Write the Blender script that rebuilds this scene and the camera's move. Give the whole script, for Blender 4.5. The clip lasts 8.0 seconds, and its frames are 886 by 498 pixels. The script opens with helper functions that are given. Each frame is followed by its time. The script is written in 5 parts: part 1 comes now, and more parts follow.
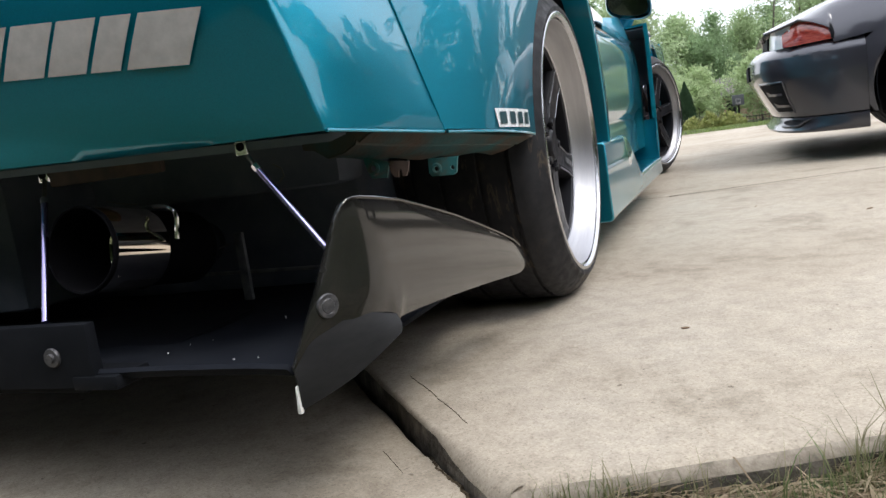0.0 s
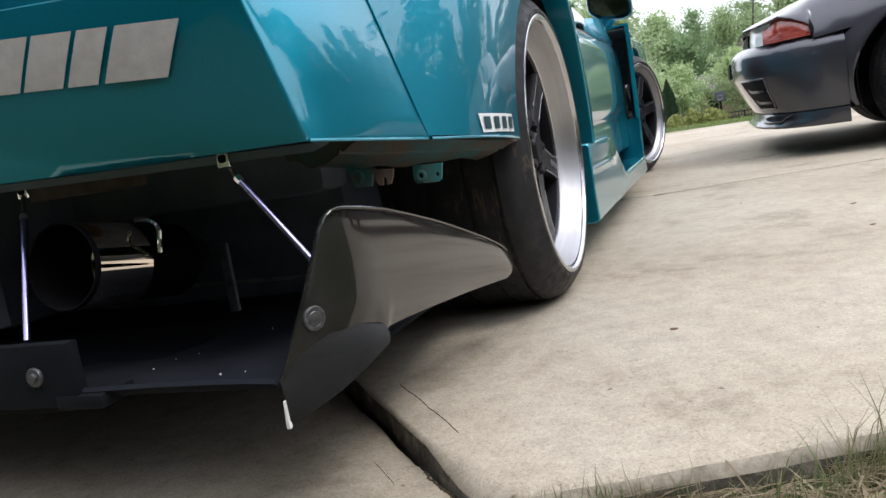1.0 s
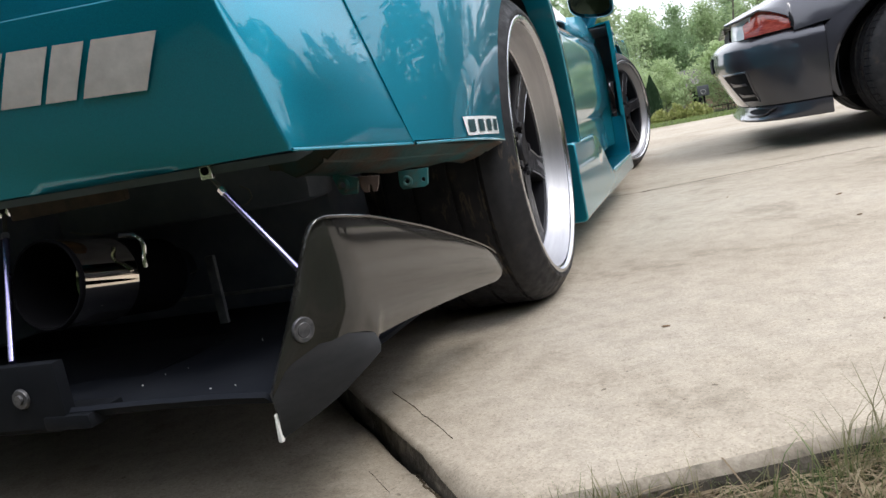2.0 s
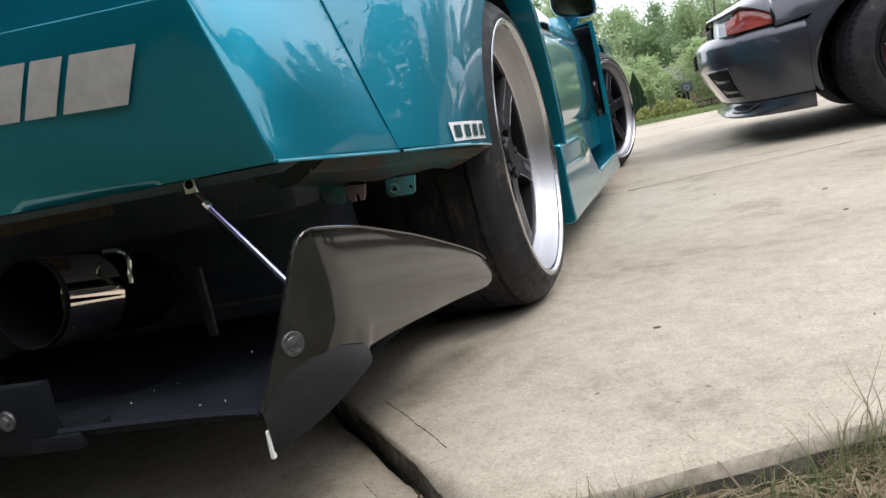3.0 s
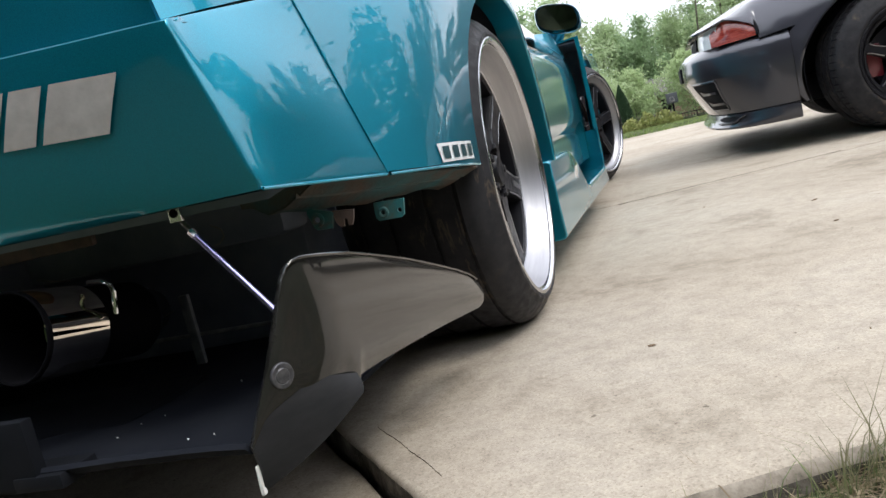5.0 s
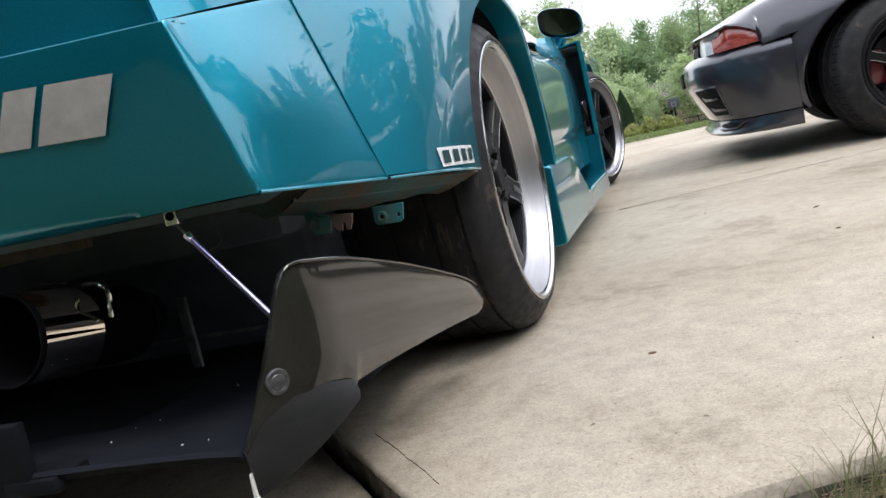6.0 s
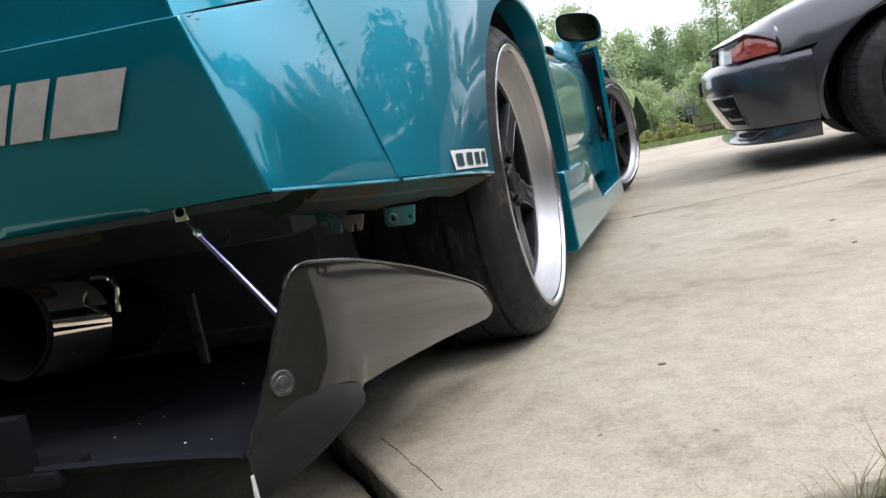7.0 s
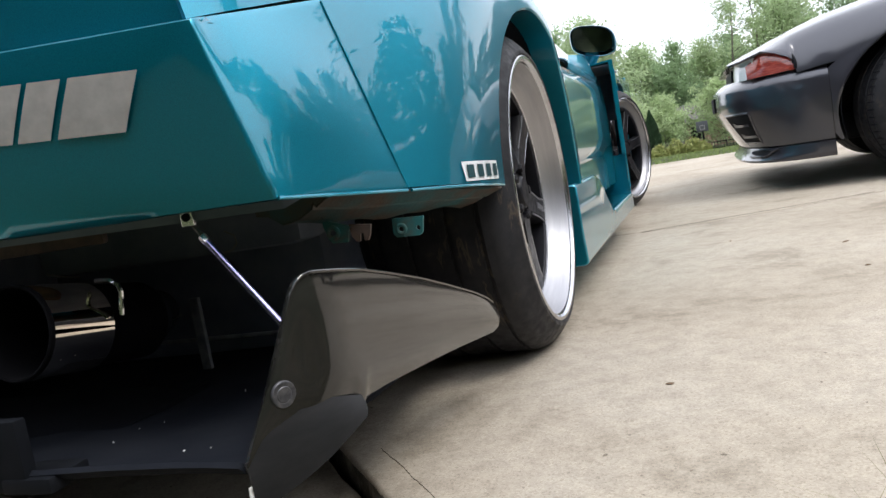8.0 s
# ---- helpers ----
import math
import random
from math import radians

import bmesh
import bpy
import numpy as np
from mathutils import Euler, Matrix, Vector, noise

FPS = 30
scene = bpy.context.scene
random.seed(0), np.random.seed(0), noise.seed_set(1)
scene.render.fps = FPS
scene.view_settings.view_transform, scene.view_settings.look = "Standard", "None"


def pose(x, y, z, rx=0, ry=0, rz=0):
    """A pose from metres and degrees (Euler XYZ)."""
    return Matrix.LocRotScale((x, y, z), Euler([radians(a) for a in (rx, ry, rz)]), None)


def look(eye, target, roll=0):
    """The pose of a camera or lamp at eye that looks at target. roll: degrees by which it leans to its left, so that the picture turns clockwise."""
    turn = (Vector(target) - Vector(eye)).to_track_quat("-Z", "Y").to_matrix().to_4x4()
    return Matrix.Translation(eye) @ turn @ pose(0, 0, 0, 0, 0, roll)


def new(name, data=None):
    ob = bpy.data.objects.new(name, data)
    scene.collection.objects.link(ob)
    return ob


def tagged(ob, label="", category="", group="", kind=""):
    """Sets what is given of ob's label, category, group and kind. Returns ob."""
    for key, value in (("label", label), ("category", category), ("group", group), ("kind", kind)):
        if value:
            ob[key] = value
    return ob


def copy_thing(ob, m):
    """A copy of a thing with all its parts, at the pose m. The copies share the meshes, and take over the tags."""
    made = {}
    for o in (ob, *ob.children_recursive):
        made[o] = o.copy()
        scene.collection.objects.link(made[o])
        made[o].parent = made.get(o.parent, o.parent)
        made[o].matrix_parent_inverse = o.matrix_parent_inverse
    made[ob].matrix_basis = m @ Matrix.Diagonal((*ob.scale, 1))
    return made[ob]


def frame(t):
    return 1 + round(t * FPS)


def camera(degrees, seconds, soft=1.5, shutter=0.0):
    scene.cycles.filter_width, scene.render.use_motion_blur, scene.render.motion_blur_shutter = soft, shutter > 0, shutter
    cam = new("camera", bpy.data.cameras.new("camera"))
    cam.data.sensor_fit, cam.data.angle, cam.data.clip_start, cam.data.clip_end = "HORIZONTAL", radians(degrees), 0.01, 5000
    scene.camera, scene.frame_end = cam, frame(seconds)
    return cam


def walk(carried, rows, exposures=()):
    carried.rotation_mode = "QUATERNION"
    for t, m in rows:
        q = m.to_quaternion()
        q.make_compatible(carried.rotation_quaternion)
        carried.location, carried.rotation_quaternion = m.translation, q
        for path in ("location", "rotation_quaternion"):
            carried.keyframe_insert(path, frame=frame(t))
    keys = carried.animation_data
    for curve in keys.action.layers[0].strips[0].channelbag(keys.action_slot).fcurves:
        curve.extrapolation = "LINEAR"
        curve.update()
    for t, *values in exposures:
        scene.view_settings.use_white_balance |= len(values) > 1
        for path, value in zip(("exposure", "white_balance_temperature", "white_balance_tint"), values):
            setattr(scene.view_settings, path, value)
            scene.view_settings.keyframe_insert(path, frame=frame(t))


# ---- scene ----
cam = camera(59.4, 8.0)
PATH = [
    (0, (0.313, -1.64, 0.361), (-0.413, 0.2, 0.068), -8.1),
    (0.5, (0.313, -1.636, 0.363), (-0.399, 0.21, 0.074), -8.8),
    (1, (0.312, -1.632, 0.367), (-0.383, 0.22, 0.074), -9.3),
    (1.5, (0.312, -1.628, 0.368), (-0.37, 0.229, 0.076), -10.2),
    (3, (0.31, -1.616, 0.376), (-0.332, 0.255, 0.082), -12.4),
    (3.5, (0.309, -1.611, 0.38), (-0.321, 0.265, 0.091), -13.0),
    (4, (0.31, -1.609, 0.382), (-0.312, 0.271, 0.103), -13.5),
    (4.5, (0.308, -1.605, 0.383), (-0.307, 0.279, 0.114), -13.6),
    (6, (0.306, -1.59, 0.385), (-0.306, 0.297, 0.131), -13.0),
    (6.5, (0.305, -1.585, 0.385), (-0.317, 0.299, 0.134), -12.4),
    (7, (0.304, -1.58, 0.387), (-0.334, 0.3, 0.142), -11.4),
    (7.5, (0.303, -1.573, 0.388), (-0.347, 0.304, 0.155), -10.6),
    (8, (0.301, -1.568, 0.39), (-0.354, 0.309, 0.17), -9.8),
]
walk(cam, [(t, look(eye, target, roll)) for t, eye, target, roll in PATH])

# ---- world, sun, exposure ----
scene.view_settings.exposure = 0.50
world = bpy.data.worlds.new("overcast_sky")
scene.world = world
world.use_nodes = True
wn, wl = world.node_tree.nodes, world.node_tree.links
bg = wn["Background"]
sky = wn.new("ShaderNodeTexSky")
sky.sky_type, sky.sun_disc = "NISHITA", False
sky.sun_elevation, sky.sun_rotation = radians(55), radians(107)
sky.air_density, sky.dust_density, sky.ozone_density = 1.0, 2.0, 1.0
wco = wn.new("ShaderNodeTexCoord")
wno = wn.new("ShaderNodeTexNoise")
wno.inputs["Scale"].default_value, wno.inputs["Detail"].default_value = 2.2, 6
wra = wn.new("ShaderNodeValToRGB")
wra.color_ramp.elements[0].position, wra.color_ramp.elements[0].color = 0.30, (0.75, 0.75, 0.75, 1)
wra.color_ramp.elements[1].position, wra.color_ramp.elements[1].color = 0.60, (1, 1, 1, 1)
wmx = wn.new("ShaderNodeMix")
wmx.data_type = "RGBA"
wmx.inputs["B"].default_value = (10.3, 10.7, 11.7, 1)
wl.new(wco.outputs["Generated"], wno.inputs["Vector"])
wl.new(wno.outputs["Fac"], wra.inputs["Fac"])
wl.new(wra.outputs["Color"], wmx.inputs["Factor"])
wl.new(sky.outputs["Color"], wmx.inputs["A"])
# an overcast sky brightens towards the zenith
wsep = wn.new("ShaderNodeSeparateXYZ")
wmap = wn.new("ShaderNodeMapRange")
wmap.inputs["To Min"].default_value, wmap.inputs["To Max"].default_value = 1.0, 1.6
wmul = wn.new("ShaderNodeVectorMath")
wmul.operation = "SCALE"
wl.new(wco.outputs["Generated"], wsep.inputs["Vector"])
wl.new(wsep.outputs["Z"], wmap.inputs["Value"])
wl.new(wmx.outputs["Result"], wmul.inputs["Vector"])
wl.new(wmap.outputs["Result"], wmul.inputs["Scale"])
wl.new(wmul.outputs["Vector"], bg.inputs["Color"])
bg.inputs["Strength"].default_value = 0.107
sun_data = bpy.data.lights.new("sun", "SUN")
sun_data.energy, sun_data.angle, sun_data.color = 1.05, radians(22), (1.0, 0.96, 0.90)
sun = new("sun", sun_data)
sun.matrix_basis = look((8, -2.5, 12), (0, 0, 0))


# ---- materials ----
def mat(name, base=(0.5, 0.5, 0.5), rough=0.5, metal=0.0, coat=0.0, coat_rough=0.03, spec=0.5):
    m = bpy.data.materials.new(name)
    m.use_nodes = True
    b = m.node_tree.nodes["Principled BSDF"]
    b.inputs["Base Color"].default_value = (*base, 1)
    b.inputs["Roughness"].default_value, b.inputs["Metallic"].default_value = rough, metal
    b.inputs["Coat Weight"].default_value, b.inputs["Coat Roughness"].default_value = coat, coat_rough
    b.inputs["Specular IOR Level"].default_value = spec
    return m


def node(m, kind, **values):
    n = m.node_tree.nodes.new(kind)
    for key, value in values.items():
        n.inputs[key].default_value = value
    return n


def wire(m, a, b):
    m.node_tree.links.new(a, b)


def noise_tex(m, scale, detail=4.0, rough=0.55, stretch=None):
    n = node(m, "ShaderNodeTexNoise", Scale=scale, Detail=detail, Roughness=rough)
    co = m.node_tree.nodes.new("ShaderNodeTexCoord")
    if stretch:
        mp = node(m, "ShaderNodeMapping")
        mp.inputs["Scale"].default_value = stretch
        wire(m, co.outputs["Object"], mp.inputs["Vector"])
        wire(m, mp.outputs["Vector"], n.inputs["Vector"])
    else:
        wire(m, co.outputs["Object"], n.inputs["Vector"])
    return n.outputs["Fac"]


def ramp(m, fac, stops):
    r = m.node_tree.nodes.new("ShaderNodeValToRGB")
    els = r.color_ramp.elements
    while len(els) < len(stops):
        els.new(0.5)
    for e, (p, c) in zip(els, stops):
        e.position, e.color = p, (*c, 1) if len(c) == 3 else c
    wire(m, fac, r.inputs["Fac"])
    return r.outputs["Color"]


def blend(m, fac, a, b, mode="MIX"):
    x = m.node_tree.nodes.new("ShaderNodeMix")
    x.data_type, x.blend_type = "RGBA", mode
    for value, key in ((fac, "Factor"), (a, "A"), (b, "B")):
        if isinstance(value, (int, float)):
            x.inputs[key].default_value = value
        elif isinstance(value, tuple):
            x.inputs[key].default_value = (*value, 1)
        else:
            wire(m, value, x.inputs[key])
    return x.outputs["Result"]


def into(m, key, out):
    wire(m, out, m.node_tree.nodes["Principled BSDF"].inputs[key])


def bump(m, fac, strength, distance):
    b = node(m, "ShaderNodeBump", Strength=strength, Distance=distance)
    wire(m, fac, b.inputs["Height"])
    into(m, "Normal", b.outputs["Normal"])
    return b


def grey_of(v):
    return (v, v, v)


def paint(name, base, metal, rough, wave=0.0006, haze=0.0, ior=1.5):
    m = mat(name, base, rough, metal, coat=1.0, coat_rough=0.015)
    fine = noise_tex(m, 900, 2)
    into(m, "Base Color", ramp(m, fine, [(0.3, tuple(c * 0.86 for c in base)), (0.7, tuple(min(1, c * 1.12) for c in base))]))
    co = noise_tex(m, 15, 1, 0.4, (1, 1, 0.30))
    b = node(m, "ShaderNodeBump", Strength=0.10, Distance=wave)
    wire(m, co, b.inputs["Height"])
    wire(m, b.outputs["Normal"], m.node_tree.nodes["Principled BSDF"].inputs["Coat Normal"])
    m.node_tree.nodes["Principled BSDF"].inputs["Coat IOR"].default_value = ior
    dust = noise_tex(m, 5, 6)
    into(m, "Coat Roughness", ramp(m, dust, [(0.35, grey_of(0.01 + haze)), (0.75, grey_of(0.05 + haze))]))
    return m


TEAL = paint("teal_metallic_paint", (0.003, 0.253, 0.362), 0.82, 0.38, ior=1.62)
GREYPAINT = paint("gunmetal_paint", (0.040, 0.041, 0.054), 0.6, 0.40, haze=0.07, ior=1.55)

TEAL_DIRTY = mat("dirty_teal_underside", (0.03, 0.16, 0.17), 0.6)
into(TEAL_DIRTY, "Base Color", ramp(TEAL_DIRTY, noise_tex(TEAL_DIRTY, 16, 6), [(0.36, (0.012, 0.085, 0.095)), (0.50, (0.040, 0.055, 0.050)), (0.64, (0.075, 0.042, 0.026)), (0.78, (0.05, 0.035, 0.027))]))
bump(TEAL_DIRTY, noise_tex(TEAL_DIRTY, 120, 4), 0.4, 0.002)

TEAL_WORN = mat("worn_teal_bracket", (0.05, 0.30, 0.31), 0.55)
into(TEAL_WORN, "Base Color", ramp(TEAL_WORN, noise_tex(TEAL_WORN, 60, 5), [(0.36, (0.025, 0.16, 0.17)), (0.56, (0.05, 0.13, 0.125)), (0.74, (0.11, 0.08, 0.06))]))
CONCRETE = mat("driveway_concrete", (0.5, 0.46, 0.4), 0.88, spec=0.3)
big = noise_tex(CONCRETE, 1.3, 6, 0.6)
mid = noise_tex(CONCRETE, 22, 9, 0.75)
grit = node(CONCRETE, "ShaderNodeTexVoronoi", Scale=430, Randomness=1.0)
wire(CONCRETE, CONCRETE.node_tree.nodes.new("ShaderNodeTexCoord").outputs["Object"], grit.inputs["Vector"])
coarse = noise_tex(CONCRETE, 110, 6, 0.75)
grain = node(CONCRETE, "ShaderNodeSeparateColor")
wire(CONCRETE, grit.outputs["Color"], grain.inputs["Color"])
fine = grain.outputs["Red"]
c0 = ramp(CONCRETE, big, [(0.30, (0.318, 0.272, 0.212)), (0.50, (0.402, 0.349, 0.280)), (0.70, (0.452, 0.404, 0.338))])
c1 = blend(CONCRETE, 0.72, c0, ramp(CONCRETE, mid, [(0.32, (0.70, 0.69, 0.68)), (0.55, (1, 1, 1)), (0.75, (1.08, 1.07, 1.05))]), "MULTIPLY")
c2 = blend(CONCRETE, 0.58, c1, ramp(CONCRETE, fine, [(0.0, (0.58, 0.55, 0.52)), (0.16, (0.86, 0.85, 0.84)), (0.7, (1.04, 1.04, 1.03)), (1.0, (1.22, 1.21, 1.19))]), "MULTIPLY")
c2 = blend(CONCRETE, 0.28, c2, ramp(CONCRETE, coarse, [(0.34, (0.70, 0.68, 0.66)), (0.5, (1, 1, 1)), (0.66, (1.08, 1.07, 1.06))]), "MULTIPLY")
spots = noise_tex(CONCRETE, 80, 2, 0.4)
c3 = blend(CONCRETE, 0.75, c2, ramp(CONCRETE, spots, [(0.22, (0.30, 0.28, 0.26)), (0.28, (1, 1, 1))]), "MULTIPLY")
stain = noise_tex(CONCRETE, 2.6, 6, 0.72)
c4 = blend(CONCRETE, 0.6, c3, ramp(CONCRETE, stain, [(0.33, (0.55, 0.53, 0.51)), (0.45, (1, 1, 1))]), "MULTIPLY")
into(CONCRETE, "Base Color", c4)
bump(CONCRETE, coarse, 0.30, 0.0025)

# mildew, with the shade on the slabs' side faces put into the colour
MILDEW_SHADE = mat("mildewed_shaded_concrete_edge", (0.12, 0.11, 0.10), 0.95, spec=0.2)
into(MILDEW_SHADE, "Base Color", ramp(MILDEW_SHADE, noise_tex(MILDEW_SHADE, 24, 6), [(0.3, (0.050, 0.045, 0.038)), (0.52, (0.095, 0.084, 0.070)), (0.75, (0.22, 0.195, 0.16))]))
bump(MILDEW_SHADE, noise_tex(MILDEW_SHADE, 70, 5), 0.9, 0.008)

# middle tone between the slab's top and its dark grassy side
RIM_MID = mat("midtone_concrete_rim", (0.25, 0.22, 0.18), 0.93, spec=0.2)
into(RIM_MID, "Base Color", ramp(RIM_MID, noise_tex(RIM_MID, 30, 7, 0.7), [(0.32, (0.13, 0.115, 0.09)), (0.5, (0.26, 0.225, 0.18)), (0.68, (0.38, 0.335, 0.275))]))
bump(RIM_MID, noise_tex(RIM_MID, 110, 5), 0.7, 0.004)

DIRT = mat("dark_soil", (0.06, 0.045, 0.03), 0.95, spec=0.2)
into(DIRT, "Base Color", ramp(DIRT, noise_tex(DIRT, 35, 6), [(0.3, (0.03, 0.024, 0.016)), (0.7, (0.12, 0.09, 0.055))]))
bump(DIRT, noise_tex(DIRT, 90, 5), 0.8, 0.01)

LAWN = mat("lawn_ground", (0.06, 0.09, 0.025), 0.95, spec=0.2)
into(LAWN, "Base Color", ramp(LAWN, noise_tex(LAWN, 6, 8, 0.7), [(0.32, (0.055, 0.050, 0.030)), (0.5, (0.042, 0.055, 0.022)), (0.72, (0.085, 0.075, 0.048))]))
bump(LAWN, noise_tex(LAWN, 60, 5), 0.8, 0.02)


def leafy(name, stops, rough=0.55, scale=0.5):
    """Foliage whose colour varies from leaf to leaf and from bough to bough."""
    m = mat(name, stops[0], rough, spec=0.3)
    geo = m.node_tree.nodes.new("ShaderNodeNewGeometry")
    n = len(stops) - 1
    a = ramp(m, geo.outputs["Random Per Island"], [(i / n, c) for i, c in enumerate(stops)])
    into(m, "Base Color", blend(m, 0.6, a, ramp(m, noise_tex(m, scale, 3), [(0.3, grey_of(0.75)), (0.7, grey_of(1.25))]), "MULTIPLY"))
    b = m.node_tree.nodes["Principled BSDF"]
    b.inputs["Transmission Weight"].default_value = 0.0
    b.inputs["Subsurface Weight"].default_value = 0.0
    tr = node(m, "ShaderNodeBsdfTranslucent")
    wire(m, a, tr.inputs["Color"])
    mx = node(m, "ShaderNodeMixShader", Fac=0.52)
    wire(m, b.outputs["BSDF"], mx.inputs[1])
    wire(m, tr.outputs["BSDF"], mx.inputs[2])
    wire(m, mx.outputs["Shader"], m.node_tree.nodes["Material Output"].inputs["Surface"])
    return m


# far crowns: distance haze is put into these light leaf colours
LEAF_MID = leafy("hazed_spring_leaves", [(0.34, 0.43, 0.235), (0.38, 0.48, 0.265), (0.43, 0.53, 0.30)])
LEAF_DARK = leafy("hazed_dark_leaves", [(0.26, 0.36, 0.195), (0.30, 0.41, 0.225), (0.34, 0.455, 0.26)])
# darker copy of the leaves; the mirrored wood's shade is in the colour
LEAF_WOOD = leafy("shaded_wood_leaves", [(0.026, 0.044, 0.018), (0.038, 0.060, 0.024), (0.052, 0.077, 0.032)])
LEAF_LIGHT = leafy("hazed_pale_leaves", [(0.38, 0.48, 0.25), (0.42, 0.52, 0.28), (0.47, 0.56, 0.315)])
LEAF_SHRUB = leafy("yellow_green_leaves", [(0.22, 0.27, 0.08), (0.33, 0.36, 0.12), (0.43, 0.44, 0.18)])
LEAF_CONE = leafy("evergreen_leaves", [(0.03, 0.065, 0.03), (0.05, 0.095, 0.045)])
GRASS = leafy("grass_blades", [(0.08, 0.125, 0.045), (0.15, 0.19, 0.075), (0.29, 0.24, 0.155), (0.10, 0.16, 0.05), (0.21, 0.19, 0.10)], 0.5, 3.0)
STRAW = leafy("dry_straw", [(0.26, 0.20, 0.13), (0.42, 0.34, 0.23), (0.16, 0.115, 0.075)], 0.7, 3.0)
LAWNBLADE = leafy("lawn_blades", [(0.14, 0.21, 0.055), (0.20, 0.27, 0.08), (0.26, 0.32, 0.11)], 0.5, 1.0)

BARK = mat("grey_bark", (0.14, 0.12, 0.10), 0.9)
into(BARK, "Base Color", ramp(BARK, noise_tex(BARK, 6, 6, 0.6, (1, 1, 0.2)), [(0.3, (0.07, 0.06, 0.05)), (0.7, (0.21, 0.185, 0.155))]))
bump(BARK, noise_tex(BARK, 14, 5, 0.6, (1, 1, 0.2)), 0.8, 0.03)

RUBBER = mat("tyre_rubber", (0.022, 0.022, 0.024), 0.55, spec=0.22)
into(RUBBER, "Base Color", ramp(RUBBER, noise_tex(RUBBER, 22, 6), [(0.35, (0.014, 0.014, 0.017)), (0.60, (0.023, 0.023, 0.026)), (0.70, (0.040, 0.035, 0.031)), (0.80, (0.10, 0.075, 0.052))]))
into(RUBBER, "Roughness", ramp(RUBBER, noise_tex(RUBBER, 60, 4), [(0.3, grey_of(0.42)), (0.7, grey_of(0.75))]))
scuff = noise_tex(RUBBER, 26, 5, 0.7, (1, 0.22, 0.22))
into(RUBBER, "Base Color", blend(RUBBER, ramp(RUBBER, scuff, [(0.60, (0, 0, 0)), (0.64, (0.75, 0.75, 0.75)), (0.68, (0, 0, 0))]), RUBBER.node_tree.nodes["Principled BSDF"].inputs["Base Color"].links[0].from_socket, (0.085, 0.066, 0.048)))
bump(RUBBER, noise_tex(RUBBER, 400, 3), 0.25, 0.001)

POLISHED = mat("polished_aluminium", (0.52, 0.52, 0.545), 0.16, 1.0)
into(POLISHED, "Roughness", ramp(POLISHED, noise_tex(POLISHED, 30, 5), [(0.3, grey_of(0.17)), (0.7, grey_of(0.23))]))
BRUSHED = mat("brushed_aluminium", (0.36, 0.36, 0.385), 0.27, 1.0)
into(BRUSHED, "Base Color", ramp(BRUSHED, noise_tex(BRUSHED, 16, 5, 0.6, (6, 0.6, 0.6)), [(0.3, (0.37, 0.37, 0.39)), (0.7, (0.44, 0.435, 0.455))]))
into(BRUSHED, "Roughness", ramp(BRUSHED, noise_tex(BRUSHED, 40, 4, 0.6, (6, 0.5, 0.5)), [(0.3, grey_of(0.40)), (0.7, grey_of(0.48))]))
SATIN = mat("satin_black_alloy", (0.010, 0.010, 0.013), 0.38, 0.0, spec=0.2)
into(SATIN, "Roughness", ramp(SATIN, noise_tex(SATIN, 70, 4), [(0.3, grey_of(0.3)), (0.7, grey_of(0.5))]))
MACHINED = mat("machined_edge", (0.45, 0.45, 0.47), 0.3, 1.0)
CHROME = mat("chrome", (0.75, 0.75, 0.77), 0.12, 1.0)
BOLT = mat("dull_zinc_bolt", (0.10, 0.10, 0.11), 0.42, 0.5)
into(BOLT, "Base Color", ramp(BOLT, noise_tex(BOLT, 120, 4), [(0.3, (0.05, 0.05, 0.058)), (0.7, (0.15, 0.145, 0.15))]))
STEEL = mat("dull_steel", (0.22, 0.21, 0.20), 0.45, 0.9)
into(STEEL, "Base Color", ramp(STEEL, noise_tex(STEEL, 25, 5), [(0.3, (0.10, 0.09, 0.08)), (0.7, (0.26, 0.25, 0.24))]))
TITAN = mat("burnt_titanium", (0.80, 0.72, 0.64), 0.04, 1.0)
into(TITAN, "Base Color", ramp(TITAN, noise_tex(TITAN, 8, 3), [(0.3, (0.86, 0.78, 0.68)), (0.7, (0.66, 0.59, 0.56))]))
ROD = mat("violet_anodised_rod", (0.30, 0.28, 0.50), 0.22, 1.0)
GLOSSBLACK = mat("gloss_black_fibre", (0.020, 0.019, 0.018), 0.22, coat=1.0, coat_rough=0.04, spec=0.15)
into(GLOSSBLACK, "Base Color", ramp(GLOSSBLACK, noise_tex(GLOSSBLACK, 18, 6), [(0.3, (0.008, 0.0079, 0.0077)), (0.75, (0.022, 0.021, 0.020))]))
into(GLOSSBLACK, "Coat Roughness", ramp(GLOSSBLACK, noise_tex(GLOSSBLACK, 7, 6), [(0.3, grey_of(0.02)), (0.75, grey_of(0.07))]))
MATTBLACK = mat("matt_black_plastic", (0.010, 0.010, 0.012), 0.6, spec=0.07)
into(MATTBLACK, "Base Color", ramp(MATTBLACK, noise_tex(MATTBLACK, 20, 6), [(0.3, (0.006, 0.007, 0.009)), (0.75, (0.011, 0.012, 0.015))]))
# lighter than black plastic: the veil over deep shade is put into the colour
LIFTBLACK = mat("lifted_black_underside", (0.07, 0.07, 0.08), 0.8)
into(LIFTBLACK, "Base Color", ramp(LIFTBLACK, noise_tex(LIFTBLACK, 12, 6), [(0.3, (0.14, 0.16, 0.21)), (0.75, (0.24, 0.26, 0.31))]))
UNDERTRAY = mat("dull_black_undertray", (0.03, 0.034, 0.045), 0.75, spec=0.06)
